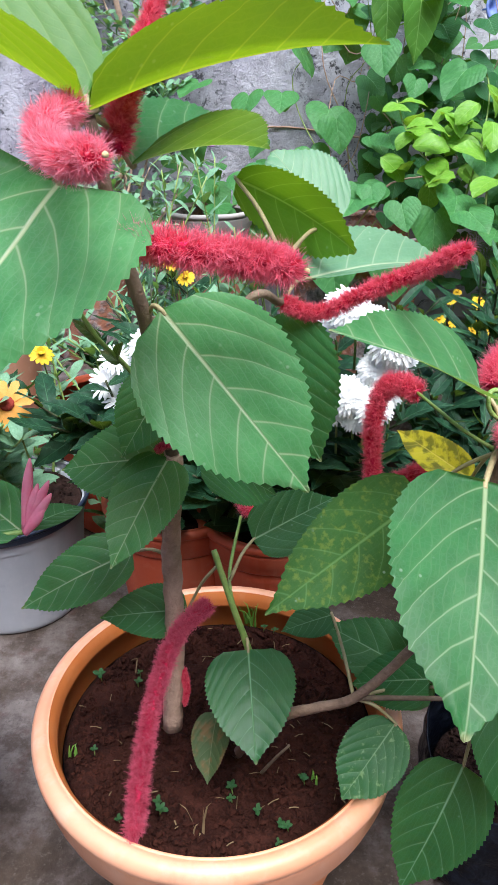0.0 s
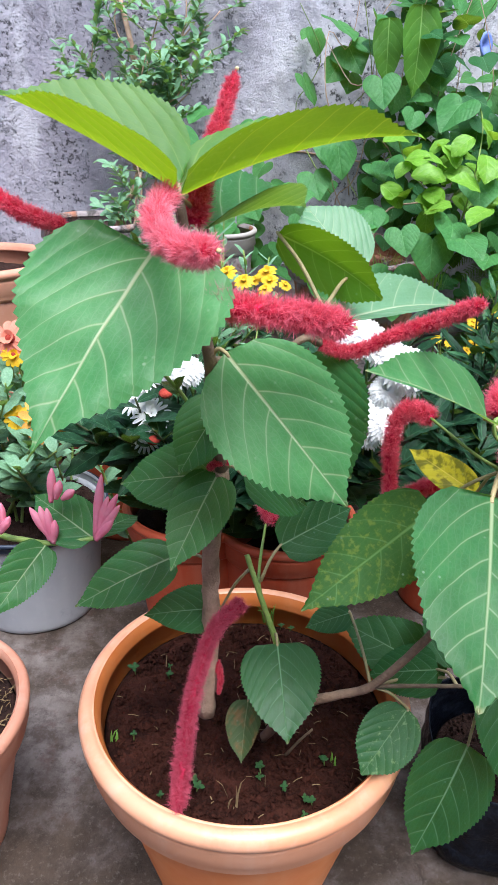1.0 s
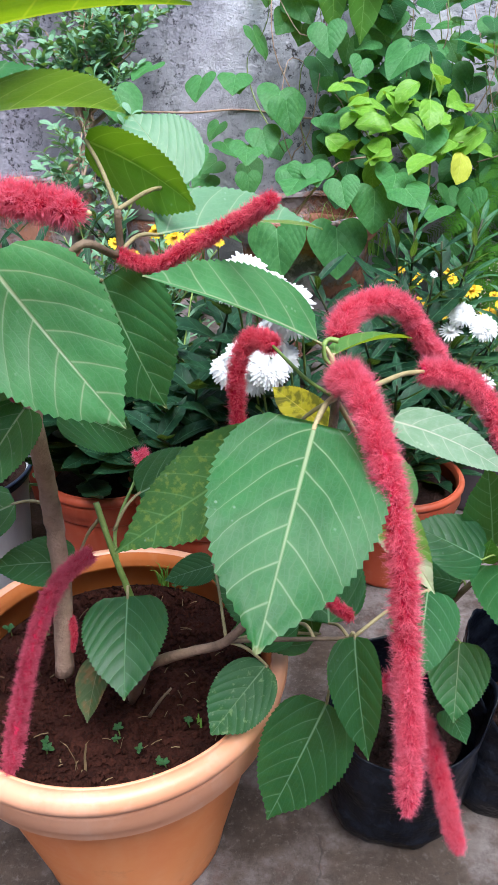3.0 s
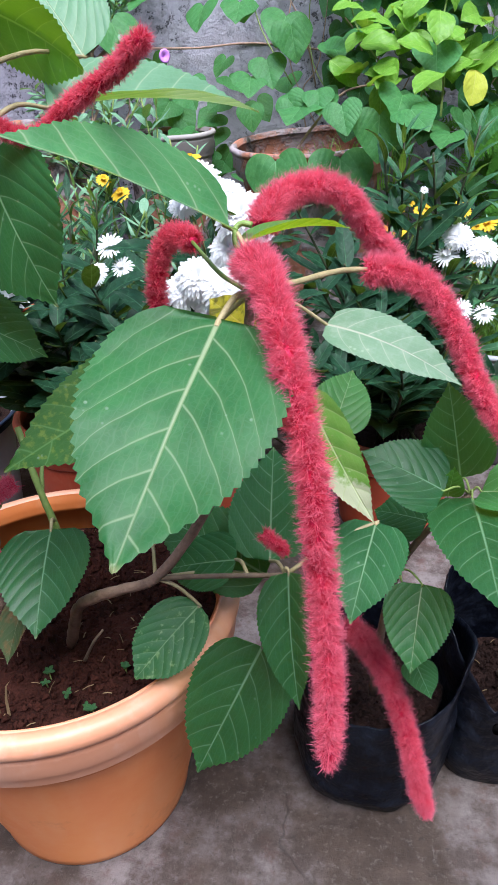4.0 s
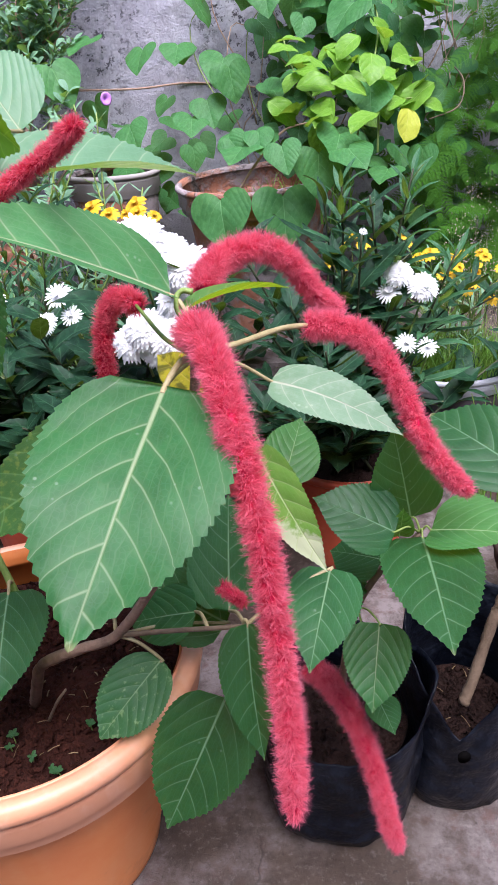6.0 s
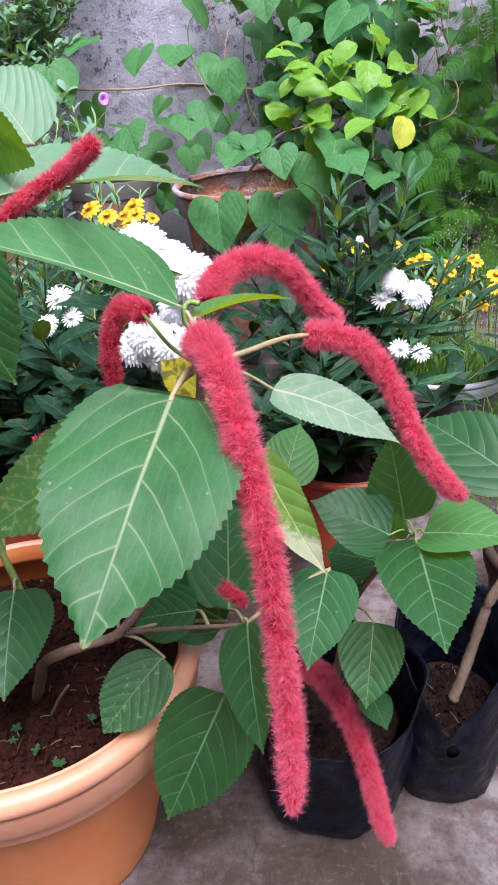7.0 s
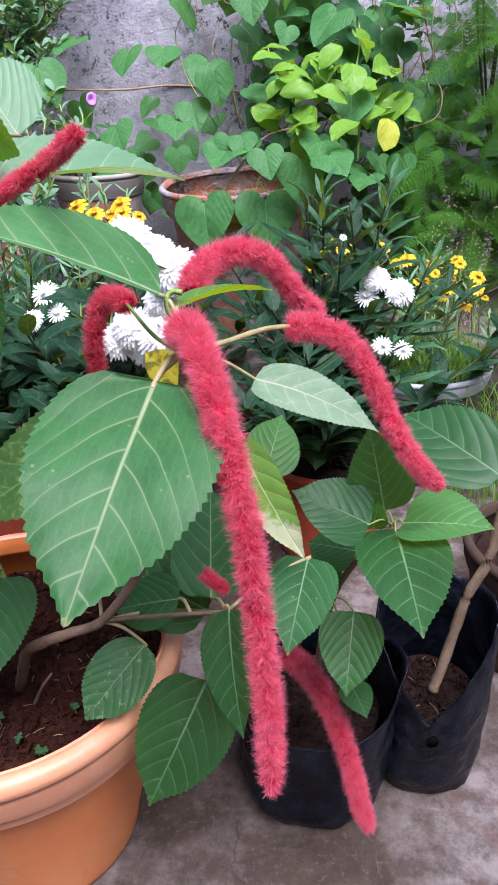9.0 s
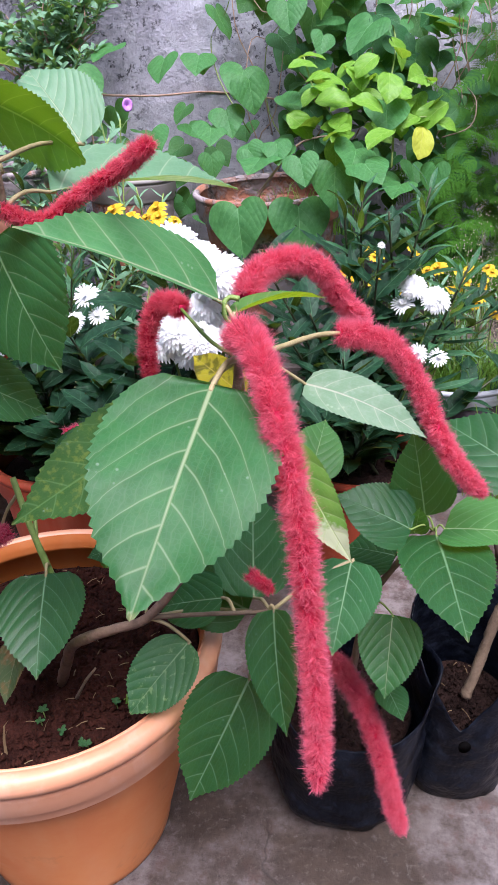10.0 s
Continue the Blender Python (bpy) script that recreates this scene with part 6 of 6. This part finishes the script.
FRONDS = [frond(1.0, s) for s in (1, 2, 3)]
fern = thing("feathery_fern", (0.95, 1.80, 0.24), "feathery green fern arching in the corner", "fern")
fr = random.Random(41)
for k in range(640):
    b = Vector((fr.uniform(0.58, 1.25), fr.uniform(1.62, 2.04), 0.30 + 0.85 * fr.random()))
    if b.x < 0.70 and b.z > 0.75:
        continue
    way = Vector((fr.uniform(-0.9, 0.5), fr.uniform(-0.7, 0.1), fr.uniform(-1.0, 0.4)))
    lay(fern, fr.choice(FRONDS), b, way, (0, -0.8, 0.8), fr.uniform(0.10, 0.19), "frond")
for k in range(8):
    x = fr.uniform(0.75, 1.2)
    thread(fern, ((0.95, 1.82, 0.26), (x, 1.88, 0.7), (x + fr.uniform(-0.1, 0.1), 1.9, 1.3)), 0.004, 0.002, DARK_STEM)


def sward(place, spread, count, height, seed, material):
    """Many thin grass blades in one mesh."""
    r = random.Random(seed)
    verts, faces = [], []
    for k in range(count):
        a, d = r.random() * 6.28, spread * r.random() ** 0.5
        b = Vector(place) + Vector((d * math.cos(a), d * math.sin(a), 0))
        h = height * r.uniform(0.4, 1.1)
        out = Vector((r.uniform(-1, 1), r.uniform(-1, 1), 0)) * h * 0.55
        w = Vector((r.uniform(-1, 1), r.uniform(-1, 1), 0)).normalized() * 0.0014
        p = [b, b + out * 0.15 + Vector((0, 0, h * 0.45)), b + out * 0.5 + Vector((0, 0, h * 0.82)), b + out + Vector((0, 0, h * 0.95))]
        q = len(verts)
        for i, c in enumerate(p[:3]):
            verts += [c - w * (1 - 0.2 * i), c + w * (1 - 0.2 * i)]
        verts.append(p[3])
        faces += [(q, q + 1, q + 3, q + 2), (q + 2, q + 3, q + 5, q + 4), (q + 4, q + 5, q + 6)]
    me = bpy.data.meshes.new("grass")
    me.from_pydata(verts, [], faces)
    return lone("grass", me, material, "fine green grass and weeds", "grass", kind="stuff")


def panicle(place, height, spread, seed):
    """Wispy seed heads: hair-thin stalks set with tiny pale grains, in one mesh."""
    r = random.Random(seed)
    verts, faces = [], []
    foot = Vector(place)
    for k in range(16):
        top = foot + Vector((r.uniform(-spread, spread), r.uniform(-spread, spread), height * r.uniform(0.55, 1.0)))
        w = Vector((0.0006, 0, 0))
        q = len(verts)
        verts += [foot - w, foot + w, top]
        faces.append((q, q + 1, q + 2))
        for j in range(26):
            p = foot.lerp(top, 0.55 + 0.45 * r.random()) + Vector((r.uniform(-1, 1), r.uniform(-1, 1), r.uniform(-1, 1))) * 0.012
            crumb_of(p, r.uniform(0.0010, 0.0019), verts, faces)
    me = bpy.data.meshes.new("seed_heads")
    me.from_pydata(verts, [], faces)
    return lone("seed_heads", me, SEED, "wispy grass seed heads with tiny pale grains", "grass", kind="stuff")


def crumb_of(p, s, verts, faces):
    q = len(verts)
    verts += [p + Vector(d) * s for d in ((1, 0, 0), (-1, 0, 0), (0, 1, 0), (0, -1, 0), (0, 0, 1), (0, 0, -1))]
    faces += [tuple(q + i for i in f) for f in ((0, 2, 4), (2, 1, 4), (1, 3, 4), (3, 0, 4), (2, 0, 5), (1, 2, 5), (3, 1, 5), (0, 3, 5))]


panicle((0.610, 1.50, 0.05), 0.52, 0.06, 58)
panicle((0.690, 1.52, 0.05), 0.54, 0.07, 59)
sward((0.576, 1.377, 0.225), 0.125, 1300, 0.075, 51, GRASS)
sward((0.86, 1.40, 0.0), 0.30, 1500, 0.30, 52, GRASS)
sward((0.30, 1.66, 0.49), 0.12, 120, 0.10, 53, GRASS)


# ---- branch with pink buds from the straw pot ----
budding = thing("budding_shrub", (-0.45, 0.53, 0.2), "shrub with clusters of long pink buds in the straw pot", "flowering plant")
thread(budding, ((-0.45, 0.53, 0.19), (-0.40, 0.49, 0.42), (-0.280, 0.436, 0.553), (-0.233, 0.420, 0.564), (-0.196, 0.407, 0.569), (-0.158, 0.406, 0.576)), 0.004, 0.002, GREEN_STEM)
leaf(budding, (-0.158, 0.406, 0.576), (-0.221, 0.454, 0.587), 0.045, LEAF, face=(0, -0.7, 0.8), fold=0.2, tooth=0.02)
leaf(budding, (-0.199, 0.406, 0.568), (-0.229, 0.351, 0.536), 0.038, LEAF, face=(0.3, -0.7, 0.7), fold=0.2, tooth=0.04, wave=0.06)
leaf(budding, (-0.161, 0.415, 0.572), (-0.136, 0.483, 0.550), 0.030, LEAF_DARK, face=(0, -0.5, 1), fold=0.2, tooth=0.02)


def bud(base, tip, r):
    line = smooth_line((base, Vector(base).lerp(Vector(tip), 0.5), tip), 5)
    part("bud", tube(bmesh.new(), line, [r * k for k in (0.5, 0.62, 0.72, 0.85, 0.98, 1.05, 1.05, 0.98, 0.82, 0.55, 0.18)], 8), PINK_BUD, budding)


bud((-0.157, 0.407, 0.578), (-0.152, 0.425, 0.626), 0.0037)
bud((-0.156, 0.407, 0.579), (-0.138, 0.418, 0.612), 0.0037)
bud((-0.157, 0.406, 0.576), (-0.136, 0.414, 0.604), 0.0037)
bud((-0.155, 0.407, 0.578), (-0.146, 0.417, 0.610), 0.0037)
bud((-0.156, 0.405, 0.575), (-0.141, 0.409, 0.594), 0.0037)
bud((-0.192, 0.404, 0.574), (-0.210, 0.411, 0.601), 0.0037)
bud((-0.194, 0.404, 0.574), (-0.202, 0.412, 0.602), 0.0037)
bud((-0.192, 0.403, 0.573), (-0.196, 0.411, 0.601), 0.0037)
bud((-0.191, 0.403, 0.572), (-0.189, 0.407, 0.592), 0.0037)
bud((-0.194, 0.418, 0.602), (-0.193, 0.426, 0.630), 0.0037)
bud((-0.190, 0.419, 0.605), (-0.186, 0.422, 0.621), 0.0037)
bud((-0.185, 0.419, 0.605), (-0.174, 0.419, 0.614), 0.0037)
bud((-0.233, 0.406, 0.581), (-0.234, 0.412, 0.604), 0.0037)
bud((-0.235, 0.405, 0.579), (-0.226, 0.407, 0.594), 0.0037)


# ---- small things in the soil ----
def scatter(name, count, place, spread, maker, material, seed, label, category):
    """Crumbs or straws strewn over a bed, joined in one mesh."""
    r = random.Random(seed)
    verts, faces = [], []
    for k in range(count):
        a, d = r.random() * 6.28, spread * r.random() ** 0.5
        maker(r, Vector(place) + Vector((d * math.cos(a), d * math.sin(a), 0)), verts, faces)
    me = bpy.data.meshes.new(name)
    me.from_pydata(verts, [], faces)
    return lone(name, me, material, label, category, kind="stuff", smooth=False)


def crumb(r, p, verts, faces):
    s = 0.0011 + 0.0042 * r.random() ** 3
    q = len(verts)
    p = p + Vector((0, 0, s * 0.3))
    for d in ((1, 0, 0), (-1, 0, 0), (0, 1, 0), (0, -1, 0), (0, 0, 1), (0, 0, -1)):
        verts.append(p + Vector(d) * s * r.uniform(0.6, 1.25) + Vector((r.uniform(-1, 1), r.uniform(-1, 1), 0)) * s * 0.35)
    for f in ((0, 2, 4), (2, 1, 4), (1, 3, 4), (3, 0, 4), (2, 0, 5), (1, 2, 5), (3, 1, 5), (0, 3, 5)):
        faces.append(tuple(q + i for i in f))


def straw(r, p, verts, faces):
    a = r.random() * 6.28
    le = r.uniform(0.004, 0.016)
    d = Vector((math.cos(a), math.sin(a), r.uniform(-0.1, 0.35))) * le
    w = Vector((-math.sin(a), math.cos(a), 0)) * r.uniform(0.0003, 0.0007)
    p = p + Vector((0, 0, 0.003))
    q = len(verts)
    up = Vector((0, 0, 0.0006))
    mid = p + d * 0.5 + Vector((0, 0, le * 0.1))
    verts += [p - w, p + w, mid - w, mid + w, p + d - w, p + d + w, p + up, mid + up, p + d + up]
    faces += [(q, q + 2, q + 7, q + 6), (q + 2, q + 4, q + 8, q + 7), (q + 1, q + 6, q + 7, q + 3), (q + 3, q + 7, q + 8, q + 5)]


scatter("soil_crumbs", 4600, (-0.033, 0.524, 0.254), 0.155, crumb, SOIL, 61, "loose crumbs of red-brown soil", "soil")
scatter("straw_bits", 70, (-0.033, 0.524, 0.255), 0.150, straw, STRAW, 62, "bits of dry straw on the soil", "straw")
scatter("soil_crumbs", 700, (0.297, 0.584, 0.127), 0.072, crumb, SOIL_GREY, 63, "loose crumbs of dark soil", "soil")
scatter("soil_crumbs", 600, (0.439, 0.608, 0.120), 0.052, crumb, SOIL_GREY, 64, "loose crumbs of dark soil", "soil")
scatter("straw_bits", 8, (0.439, 0.608, 0.121), 0.05, straw, STRAW, 65, "bits of dry straw on the soil", "straw")
scatter("straw_mulch", 900, (-0.45, 0.53, 0.203), 0.125, straw, STRAW, 66, "thick dry straw mulch", "straw")
scatter("soil_crumbs", 500, (-0.46, 1.04, 0.204), 0.12, crumb, SOIL_GREY, 67, "loose crumbs of dark soil", "soil")

SPROUT = template(blade(1, 0.62, 0.25, -0.06, 4, 0.6, 0.55, 0.0, 0.05, 2, 71, 0.0, 0.0), LEAF_SPROUT, "sprout_leaf")


def seedling(place, size, leaves, seed):
    """A tiny weed: a short stem and a rosette of round leaves."""
    r = random.Random(seed)
    size *= 0.52
    p = Vector(place)
    plant = thing("seedling", p, "tiny round-leaved green weed seedling in the soil", "seedling", "seedlings in the large pot")
    top = p + Vector((r.uniform(-0.3, 0.3), r.uniform(-0.3, 0.3), 0.9)) * size
    thread(plant, (p - Vector((0, 0, 0.003)), p.lerp(top, 0.5), top), 0.0007, 0.0005, GREEN_STEM, "stem", 5, 2)
    for k in range(leaves):
        a = 6.28 * k / leaves + r.uniform(-0.3, 0.3)
        lay(plant, SPROUT, top, (math.cos(a), math.sin(a), r.uniform(0.1, 0.6)), (0, -0.2, 1), size * r.uniform(0.75, 1.2))


for i, (x, y, z, s, n) in enumerate(((*(-0.172, 0.579, 0.258), 0.016, 4), (*(-0.129, 0.573, 0.258), 0.011, 4), (*(-0.129, 0.588, 0.258), 0.009, 3), (*(-0.156, 0.480, 0.258), 0.011, 4), (*(-0.079, 0.416, 0.258), 0.013, 5), (*(-0.081, 0.425, 0.258), 0.011, 4), (*(0.010, 0.423, 0.258), 0.012, 4), (*(0.040, 0.407, 0.258), 0.013, 5), (*(0.033, 0.410, 0.258), 0.010, 4), (*(0.056, 0.456, 0.258), 0.010, 4), (*(-0.115, 0.408, 0.258), 0.009, 4), (*(-0.013, 0.434, 0.258), 0.009, 4))):
    seedling((x, y, z), s, n, 80 + i)
for i, (x, y, z, s, n) in enumerate(((*(0.022, 0.665, 0.258), 0.011, 4), (*(0.010, 0.671, 0.258), 0.010, 4), (*(0.054, 0.460, 0.258), 0.008, 4), (*(-0.013, 0.443, 0.258), 0.012, 5), (*(0.032, 0.393, 0.258), 0.008, 3))):
    seedling((x, y, z), s, n, 110 + i)
sward((-0.177, 0.479, 0.254), 0.006, 5, 0.016, 54, GRASS)
sward((-0.003, 0.689, 0.254), 0.012, 40, 0.035, 55, GRASS)
sward((0.063, 0.458, 0.254), 0.006, 4, 0.016, 56, GRASS)
sward((-0.042, 0.402, 0.254), 0.006, 4, 0.05, 57, STRAW)
